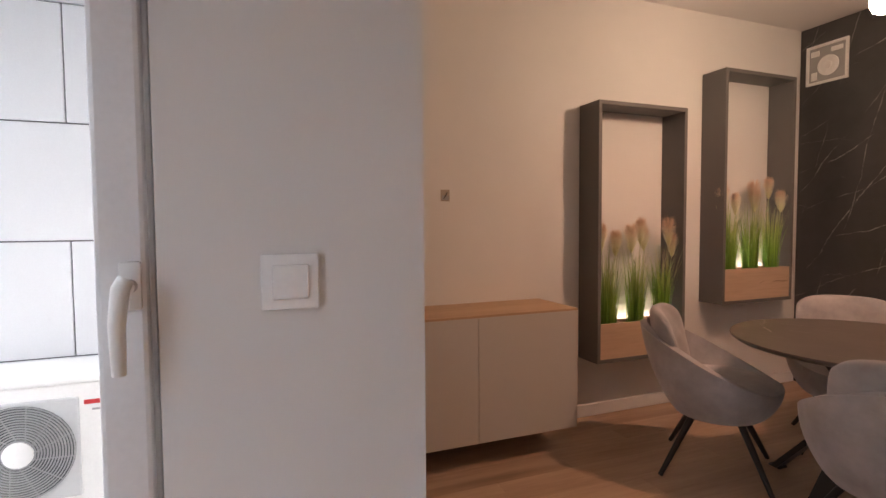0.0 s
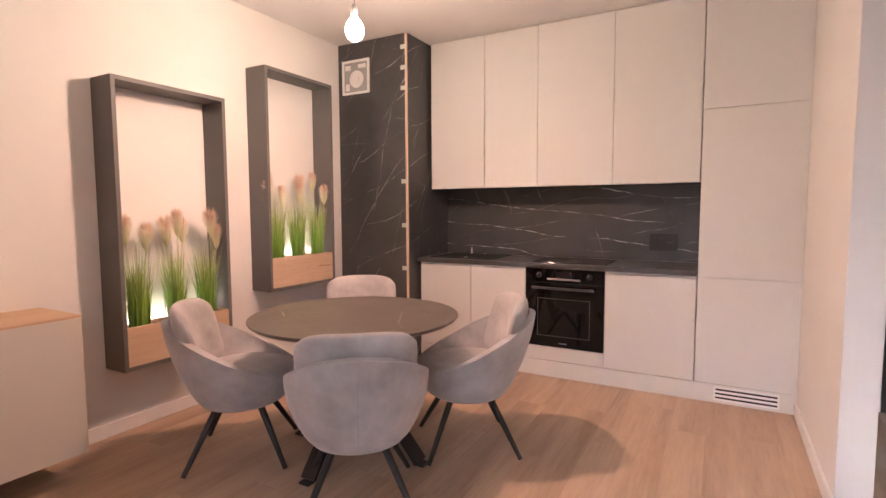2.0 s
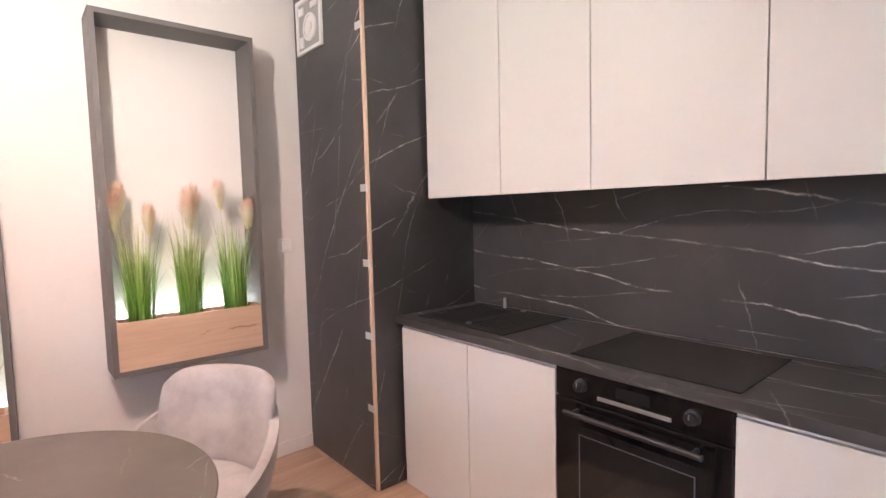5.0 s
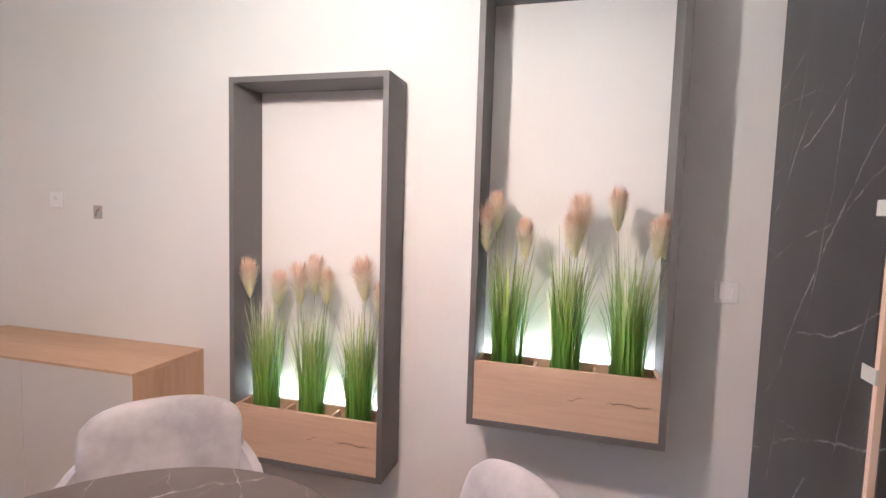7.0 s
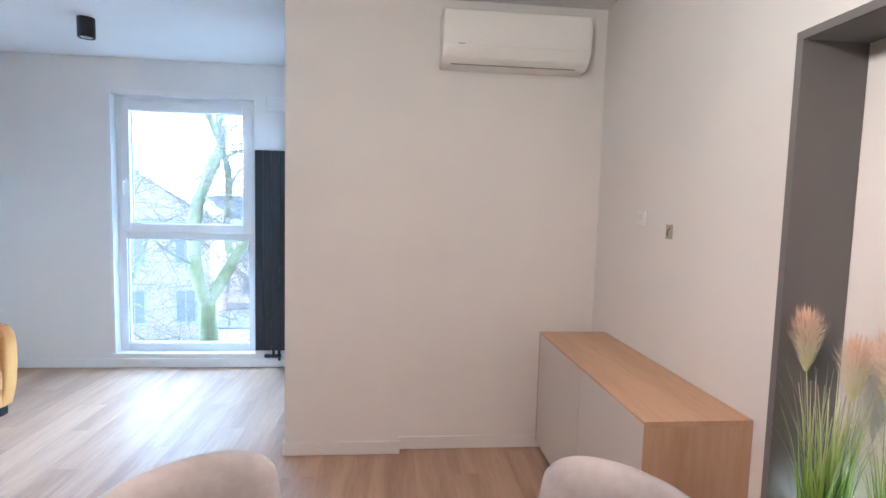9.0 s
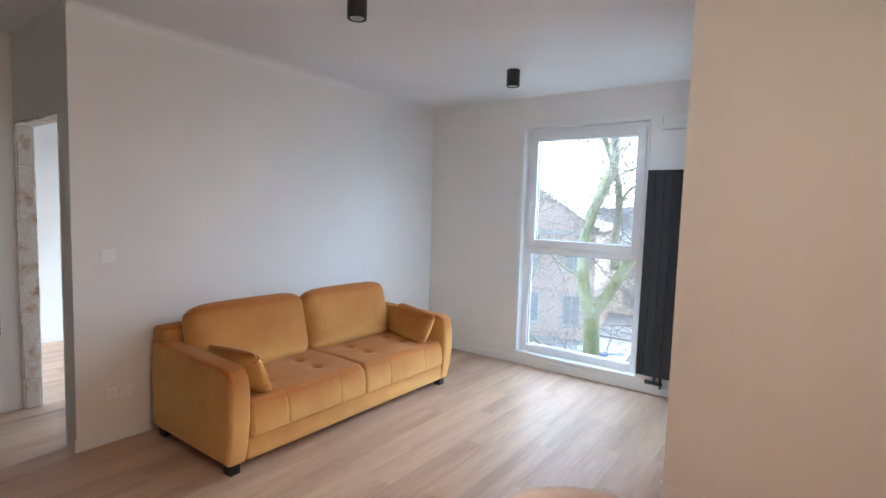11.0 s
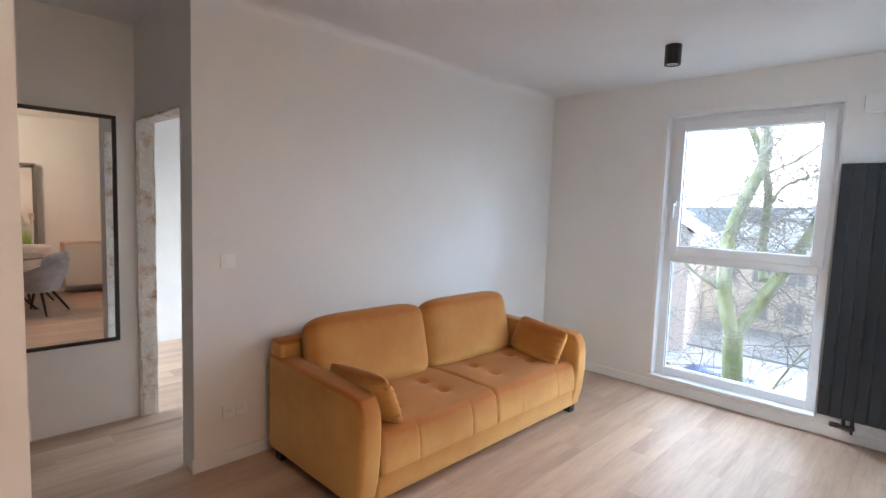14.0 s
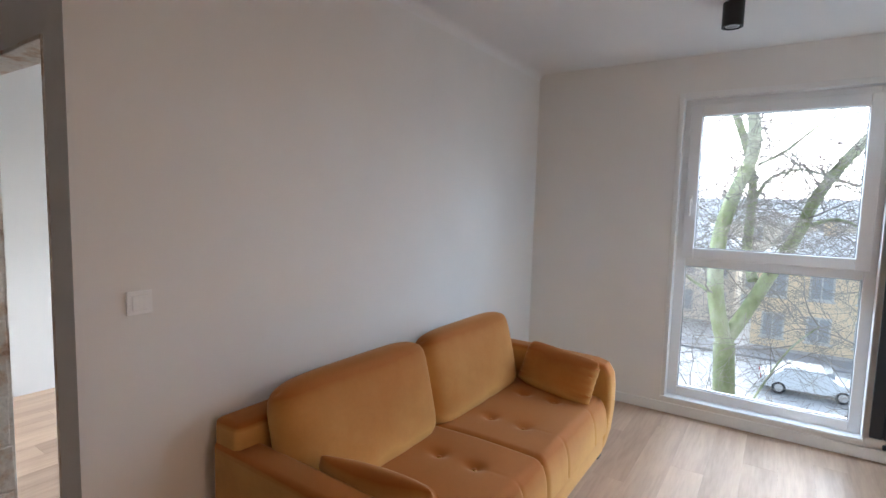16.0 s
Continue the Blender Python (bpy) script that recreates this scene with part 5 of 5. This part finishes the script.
# ---- outside the window ----
GZ = -7.5
# ground tone is raised to paint in overexposed daylight
ASPHALT = plain("overexposed_wet_asphalt", (0.44, 0.43, 0.415), 0.5, 0, 6, 0.004)
setting("ground", boxes((-400, 400, -420, -2.2, GZ - 0.3, GZ), bevel=0), ASPHALT, "wet street and car park below the window, coloured pale for overexposure", "ground")
PAVE = plain("concrete_paving", (0.34, 0.33, 0.32), 0.8, 0, 3, 0.004)
setting("pavement", boxes((-60, 60, -19, -13, GZ, GZ + 0.12)), PAVE, "raised concrete pavement along the street", "pavement")
setting("pavement", boxes((-60, 60, -36.5, -34, GZ, GZ + 0.12)), PAVE, "raised pavement in front of the houses", "pavement")


def bark_material():
    m, n, l, p = material("plane_tree_bark")
    v = coords(n, l, (1, 1, 0.5))
    a = noise_tex(n, l, v, 3.2, 4, 0.6)
    c = ramp(n, l, a, [(0.36, (0.21, 0.235, 0.115)), (0.48, (0.33, 0.355, 0.20)), (0.62, (0.46, 0.465, 0.34))])
    l.new(c, p.inputs["Base Color"])
    p.inputs["Roughness"].default_value = 0.85
    bump(n, l, noise_tex(n, l, v, 22, 4), 0.4, 0.01, p)
    return m


BARK = bark_material()
TWIG = plain("twig_bark", (0.30, 0.265, 0.23), 0.9, 0, 30, 0.001)


def smooth_path(pts, k=5):
    """Rounds a polyline by Catmull-Rom."""
    P = [Vector(q) for q in pts]
    out = []
    for i in range(len(P) - 1):
        a, b, c, d = P[max(0, i - 1)], P[i], P[i + 1], P[min(len(P) - 1, i + 2)]
        for j in range(k):
            t = j / k
            out.append(0.5 * ((2 * b) + (c - a) * t + (2 * a - 5 * b + 4 * c - d) * t * t + (3 * b - a - 3 * c + d) * t ** 3))
    out.append(P[-1])
    return out


def bare_tree(name, base, right, trunk, limbs, twigs, label, seed, reach=1.0):
    """Limbs are given as (across, up, away) from the fork."""
    t = thing(name, Matrix.Translation(base), label, "tree")
    r_ = Vector(right).normalized()
    away = Vector((r_.y, -r_.x, 0))
    away = -away if away.y > 0 else away
    rg = random.Random(seed)
    house_side = -2.3 - base[1]          # twigs stop short of the outer wall
    fork = Vector((0, 0, trunk[0]))
    path = smooth_path([(0, 0, 0), (0.05, 0.03, trunk[0] * 0.4), (-0.06, 0.02, trunk[0] * 0.8), tuple(fork)], 6)
    n_ = len(path)
    part("trunk", tube(path, [trunk[1] * (1.35 - 0.35 * i / n_) for i in range(n_)], 14), BARK, t, "", True)
    tips = []
    for pts, r0, r1 in limbs:
        path = smooth_path([fork + r_ * a + Vector((0, 0, b)) + away * c for a, b, c in pts], 6)
        n_ = len(path)
        part("limb", tube(path, [r0 + (r1 - r0) * i / (n_ - 1) for i in range(n_)], 12), BARK, t, "", True)
        tips += [(path[i], (path[i] - path[i - 1]).normalized()) for i in range(3, n_)]
    bm = bmesh.new()

    def twig(p0, d, length, rad, depth):
        pts, q = [p0], p0.copy()
        d = d.copy()
        steps = 5
        for _ in range(steps):
            d = (d + Vector((rg.uniform(-1, 1), rg.uniform(-1, 1), rg.uniform(-0.9, 0.7))) * 0.30).normalized()
            q = q + d * (length / steps)
            if q.y > house_side:
                q.y, d.y = house_side, -abs(d.y)
            pts.append(q.copy())
        add_tube(bm, pts, [rad * (1 - 0.75 * i / steps) for i in range(steps + 1)], 4)
        if depth:
            for q in pts[1:]:
                for _ in range(rg.choice((1, 1, 2))):
                    twig(q, Vector((rg.uniform(-1, 1), rg.uniform(-1, 1), rg.uniform(-0.8, 0.6))).normalized(), length * rg.uniform(0.4, 0.7), rad * 0.55, depth - 1)

    for _ in range(twigs):
        p0, d = rg.choice(tips)
        twig(p0, (d * 0.3 + Vector((rg.uniform(-1, 1), rg.uniform(-1, 1), rg.uniform(-0.7, 0.5)))).normalized(), rg.uniform(0.7, 1.4) * reach, rg.uniform(0.005, 0.010) * reach, 2)
    tw = part("crown", bm, TWIG, t, "bare tangled winter twigs")
    tagged(tw, kind="stuff")


TK = 0.84           # size of the near tree
bare_tree("plane_tree", (3.57, -3.25, GZ), (-0.776, -0.632, 0), (0.31 - GZ, 0.098),
          [([(a * TK, b * TK, c * TK) for a, b, c in pts], r0 * TK, r1 * TK) for pts, r0, r1 in [
           ([(0, 0, 0), (-0.14, 0.5, 0), (-0.15, 1.0, 0.05), (-0.10, 1.42, 0.05), (0.08, 1.87, 0.1), (0.25, 2.3, 0.1), (0.28, 2.8, 0.2), (0.20, 3.3, 0.3), (0.3, 4.1, 0.3), (0.2, 5.1, 0.3)], 0.095, 0.06),
           ([(0, 0, 0), (0.26, 0.40, 0), (0.55, 0.88, 0), (0.80, 1.36, -0.05), (1.0, 1.80, -0.05), (1.36, 2.32, -0.1), (1.90, 2.84, -0.1), (2.5, 3.4, -0.1), (3.3, 4.1, 0)], 0.088, 0.045),
           ([(0.38, 0.75, 0.1), (0.42, 1.1, 0.3), (0.47, 1.7, 0.35), (0.43, 2.1, 0.35), (0.25, 2.6, 0.35), (-0.05, 3.3, 0.4), (-0.3, 4.0, 0.4)], 0.062, 0.04),
           ([(0.33, 2.15, 0.1), (0.7, 2.35, 0.1), (1.1, 2.65, 0.15), (1.5, 2.85, 0.2)], 0.022, 0.010),
           ([(0.47, 1.75, 0.3), (0.62, 1.98, 0.3), (0.85, 2.09, 0.3), (1.15, 2.12, 0.3), (1.7, 1.98, 0.3)], 0.026, 0.012),
           ([(0.95, 1.45, -0.05), (1.2, 1.52, -0.1), (1.5, 1.45, -0.1), (1.9, 1.25, -0.1), (2.3, 1.2, -0.1)], 0.026, 0.010),
           ([(0.0, -1.6, 0), (0.35, -1.2, 0.2), (0.7, -0.8, 0.3), (1.1, -0.2, 0.3), (1.6, 0.1, 0.4)], 0.022, 0.008),
           ([(0.0, -2.0, 0), (0.5, -1.5, 0), (1.1, -1.25, 0), (1.8, -1.0, 0), (2.4, -0.6, 0)], 0.024, 0.008),
           ([(0.0, -1.2, 0), (-0.4, -0.7, 0.1), (-0.8, -0.4, 0.2), (-1.3, 0.2, 0.2), (-1.6, 0.9, 0.3)], 0.024, 0.008),
           ([(-0.2, 0.6, 0), (-0.6, 0.9, 0.1), (-1.0, 1.5, 0.2), (-1.3, 2.2, 0.2)], 0.022, 0.008)]],
          190, "bare plane tree with forked mottled green trunk in winter", 4, 0.97)
for x, y, sd, hh in ((9.5, -12.0, 8, 5.0), (-2.0, -15.5, 9, 4.5), (15.0, -18.0, 10, 5.5)):
    bare_tree("street_tree", (x, y, GZ), (-1, 0, 0), (hh, 0.14),
              [([(0, 0, 0), (-0.5, 0.9, 0.2), (-1.0, 2.0, 0.3), (-1.3, 3.2, 0.3)], 0.09, 0.03), ([(0, 0, 0), (0.5, 1.0, -0.2), (1.0, 2.1, -0.3), (1.5, 3.4, -0.3)], 0.09, 0.03),
               ([(0, 0, 0), (0.1, 1.2, 0.4), (0.0, 2.6, 0.5), (0.2, 3.9, 0.6)], 0.08, 0.03)],
              22, "bare leafless street tree beside the road", sd, 1.5)

# roof and pane colours are lightened to paint in overexposure and haze
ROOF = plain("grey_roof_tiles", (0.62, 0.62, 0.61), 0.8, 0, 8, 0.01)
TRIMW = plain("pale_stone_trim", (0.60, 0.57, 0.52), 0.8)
PALED_PANE = plain("haze_paled_glass", (0.40, 0.40, 0.40), 0.2)


def house(x, y, w, d, h, roof, wall_mat, cols, rows_, label, gable=False, turn=0):
    b = thing("house", pose(x, y, GZ, 0, 0, turn), label, "building")
    part("wall", boxes((-w / 2, w / 2, -d, 0, 0, h)), wall_mat, b)
    bm = bmesh.new()
    o = 0.4
    if gable:
        q = [bm.verts.new(c) for c in ((-w / 2 - o, o, h), (w / 2 + o, o, h), (0, o, h + roof), (-w / 2 - o, -d - o, h), (w / 2 + o, -d - o, h), (0, -d - o, h + roof))]
        for f in ((0, 2, 5, 3), (1, 4, 5, 2), (0, 3, 4, 1), (3, 5, 4)):
            bm.faces.new([q[i] for i in f])
        g = bmesh.new()
        gq = [g.verts.new(c) for c in ((-w / 2, 0.02, h), (w / 2, 0.02, h), (0, 0.02, h + roof * 0.97), (-w / 2, -0.3, h), (w / 2, -0.3, h), (0, -0.3, h + roof * 0.97))]
        for f in ((0, 1, 2), (3, 5, 4), (0, 2, 5, 3), (1, 4, 5, 2), (0, 3, 4, 1)):
            g.faces.new([gq[i] for i in f])
        part("gable", g, wall_mat, b)
    else:
        q = [bm.verts.new(c) for c in ((-w / 2 - o, o, h), (w / 2 + o, o, h), (w / 2 + o, -d - o, h), (-w / 2 - o, -d - o, h), (-w / 2 + d * 0.35, -d / 2, h + roof), (w / 2 - d * 0.35, -d / 2, h + roof))]
        for f in ((0, 1, 5, 4), (1, 2, 5), (2, 3, 4, 5), (3, 0, 4), (3, 2, 1, 0)):
            bm.faces.new([q[i] for i in f])
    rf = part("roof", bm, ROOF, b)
    part("chimney", boxes((w * 0.2, w * 0.2 + 0.7, -d * 0.5, -d * 0.5 + 0.6, h, h + roof + 0.8)), wall_mat, rf)
    part("cornice", boxes((-w / 2 - 0.15, w / 2 + 0.15, -0.1, 0.18, h - 0.35, h - 0.05)), TRIMW, b)
    sh = h / rows_
    for r in range(rows_):
        for c in range(cols):
            cx = -w / 2 + w * (c + 0.5) / cols
            z0 = r * sh + sh * 0.28
            z1 = r * sh + sh * 0.80
            hw = min(0.55, w / cols * 0.3)
            wi = part("window", boxes((cx - hw - 0.12, cx + hw + 0.12, -0.02, 0.06, z0 - 0.12, z1 + 0.12)), TRIMW, b)
            part("pane", boxes((cx - hw, cx - 0.04, 0.055, 0.075, z0, z1), (cx + 0.04, cx + hw, 0.055, 0.075, z0, z1)), PALED_PANE, wi)
            part("sill", boxes((cx - hw - 0.2, cx + hw + 0.2, -0.02, 0.16, z0 - 0.22, z0 - 0.12)), TRIMW, wi)


# wall colours carry painted overexposure and haze, so they are paler than brick and render
BRICK = plain("haze_paled_brick", (0.72, 0.56, 0.46), 0.85, 0, 14, 0.01)
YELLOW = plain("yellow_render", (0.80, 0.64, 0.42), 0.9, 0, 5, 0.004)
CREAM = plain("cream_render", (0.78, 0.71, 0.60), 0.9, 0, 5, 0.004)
house(18, -31, 9, 10, 7.9, 3.2, BRICK, 3, 2, "red brick house, coloured pale for haze, with a steep gable and pale window trim", True, 12)
house(28, -34, 11, 10, 7.0, 3.0, BRICK, 4, 2, "red brick house, coloured pale for haze, with a hipped grey roof", False, 8)
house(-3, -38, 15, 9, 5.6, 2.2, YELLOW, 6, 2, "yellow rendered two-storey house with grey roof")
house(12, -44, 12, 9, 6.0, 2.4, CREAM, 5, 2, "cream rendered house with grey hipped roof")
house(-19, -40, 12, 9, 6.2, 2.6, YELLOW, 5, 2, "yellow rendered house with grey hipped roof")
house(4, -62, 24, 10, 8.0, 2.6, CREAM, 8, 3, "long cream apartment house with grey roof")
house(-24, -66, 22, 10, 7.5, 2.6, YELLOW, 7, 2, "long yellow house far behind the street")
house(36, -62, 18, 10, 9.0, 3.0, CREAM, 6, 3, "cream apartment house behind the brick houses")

bmh = bmesh.new()
cols_ = 60
prev = None
for i in range(cols_ + 1):
    x = -380 + 760 * i / cols_
    top_z = 3 + 7 * (0.5 + 0.5 * noise.noise(Vector((x * 0.012, 3.1, 0)))) + 1.5 * noise.noise(Vector((x * 0.07, 1.0, 0)))
    cur = [bmh.verts.new((x, -300, GZ)), bmh.verts.new((x, -320, top_z)), bmh.verts.new((x, -380, GZ))]
    if prev:
        bmh.faces.new((prev[0], cur[0], cur[1], prev[1]))
        bmh.faces.new((prev[1], cur[1], cur[2], prev[2]))
    prev = cur
# horizon haze is put into the hill's blue-grey colour
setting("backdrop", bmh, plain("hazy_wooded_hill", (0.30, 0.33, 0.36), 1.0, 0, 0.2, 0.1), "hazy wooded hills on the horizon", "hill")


def car(m, paint, label):
    c = thing("parked_car", m, label, "car", "cars parked in the street")
    L, W = 4.2, 1.75
    side = [(-2.1, 0.35), (-2.1, 0.72), (-1.95, 0.86), (-1.1, 0.95), (-0.5, 1.42), (0.9, 1.45), (1.6, 0.98), (2.05, 0.90), (2.1, 0.6), (2.1, 0.35)]
    bm = bmesh.new()
    rows2 = []
    for y, k in ((-W / 2, 0.0), (-W / 2 + 0.12, 1.0), (W / 2 - 0.12, 1.0), (W / 2, 0.0)):
        rows2.append([bm.verts.new((x * (0.985 if k == 0 else 1), y if z < 1.0 else y * 0.84, z if k else min(z, 1.38) - 0.02)) for x, z in side])
    n_ = len(side)
    for a, b in zip(rows2, rows2[1:]):
        for i in range(n_):
            k = (i + 1) % n_
            bm.faces.new((a[i], a[k], b[k], b[i]))
    bm.faces.new(rows2[0])
    bm.faces.new(list(reversed(rows2[-1])))
    part("body", bm, paint, c, "", True)
    part("windscreen", boxes((-0.95, -0.52, -0.62, 0.62, 1.04, 1.36)), PALED_PANE, c)
    for s_ in (-1, 1):
        part("side_window", boxes((-0.75, 1.15, s_ * 0.735 - 0.02, s_ * 0.735 + 0.02, 1.0, 1.34), bevel=0.01), PALED_PANE, c)
        part("headlight", boxes((-2.12, -2.0, s_ * 0.6 - 0.18, s_ * 0.6 + 0.18, 0.62, 0.76), bevel=0.02), PLASTIC, c)
        part("tail_light", boxes((2.02, 2.12, s_ * 0.62 - 0.15, s_ * 0.62 + 0.15, 0.66, 0.84), bevel=0.02), plain("tail_red", (0.4, 0.02, 0.02), 0.3), c)
        for x in (-1.3, 1.3):
            wh = part("wheel", lathe([(0.30, s_ * 0.78 - 0.1), (0.32, s_ * 0.78 - 0.07), (0.32, s_ * 0.78 + 0.07), (0.30, s_ * 0.78 + 0.1)], 24, (x, 0, 0.32), "Y"), BLACK, c, "", True)
            part("rim", lathe([(0.19, s_ * 0.885 - 0.01), (0.19, s_ * 0.885 + 0.008), (0.05, s_ * 0.885 + 0.012)], 20, (x, 0, 0.32), "Y"), STEEL, wh)


for x, y, a, col, nm in ((1.5, -28.5, 4, (0.72, 0.72, 0.72), "silver"), (-5.0, -29.0, 2, (0.7, 0.7, 0.7), "white"), (9.5, -24.5, 35, (0.03, 0.08, 0.25), "blue"), (-8.0, -23.0, 60, (0.12, 0.12, 0.13), "dark grey"), (13.5, -22.5, 30, (0.5, 0.5, 0.52), "silver")):
    car(pose(x, y, GZ, 0, 0, a), plain(nm.replace(" ", "_") + "_car_paint", col, 0.3, 0.2), nm + " hatchback car parked on the street")

# ---- floor planks ----
PL, PW = 1.30, 0.192
plank_mesh = {}


def plank(x0, x1, y0, y1):
    key = (round(x1 - x0, 3), round(y1 - y0, 3))
    if key not in plank_mesh:
        bm = boxes((0, x1 - x0 - 0.0004, 0, y1 - y0 - 0.0004, -0.006, 0.0))
        top_e = [e for e in bm.edges if all(v.co.z > -0.001 for v in e.verts)]
        bmesh.ops.bevel(bm, geom=top_e, offset=0.0004, segments=1, affect="EDGES")
        bmesh.ops.recalc_face_normals(bm, faces=bm.faces[:])
        me = bpy.data.meshes.new("plank")
        bm.to_mesh(me)
        bm.free()
        me.materials.append(PLANK)
        plank_mesh[key] = me
    ob = new("plank", plank_mesh[key])
    ob.location = (x0, y0, 0)
    ob.parent = floor


shifts = (0.0, 0.55, 0.95, 0.30, 0.75)
ix = 0
x = 0.0
while x < 8.16:
    x1 = min(x + PW, 8.17)
    ylow = -0.08 if x1 < SX else WY
    yhigh = 4.57 if x < 3.60 else 4.345
    if x > 6.17:
        yhigh = 1.76
    y = ylow - shifts[ix % 5] * PL
    while y < yhigh:
        a, b = max(y, ylow), min(y + PL, yhigh)
        if b - a > 0.02:
            plank(x, x1, a, b)
        y += PL
    x, ix = x1, ix + 1
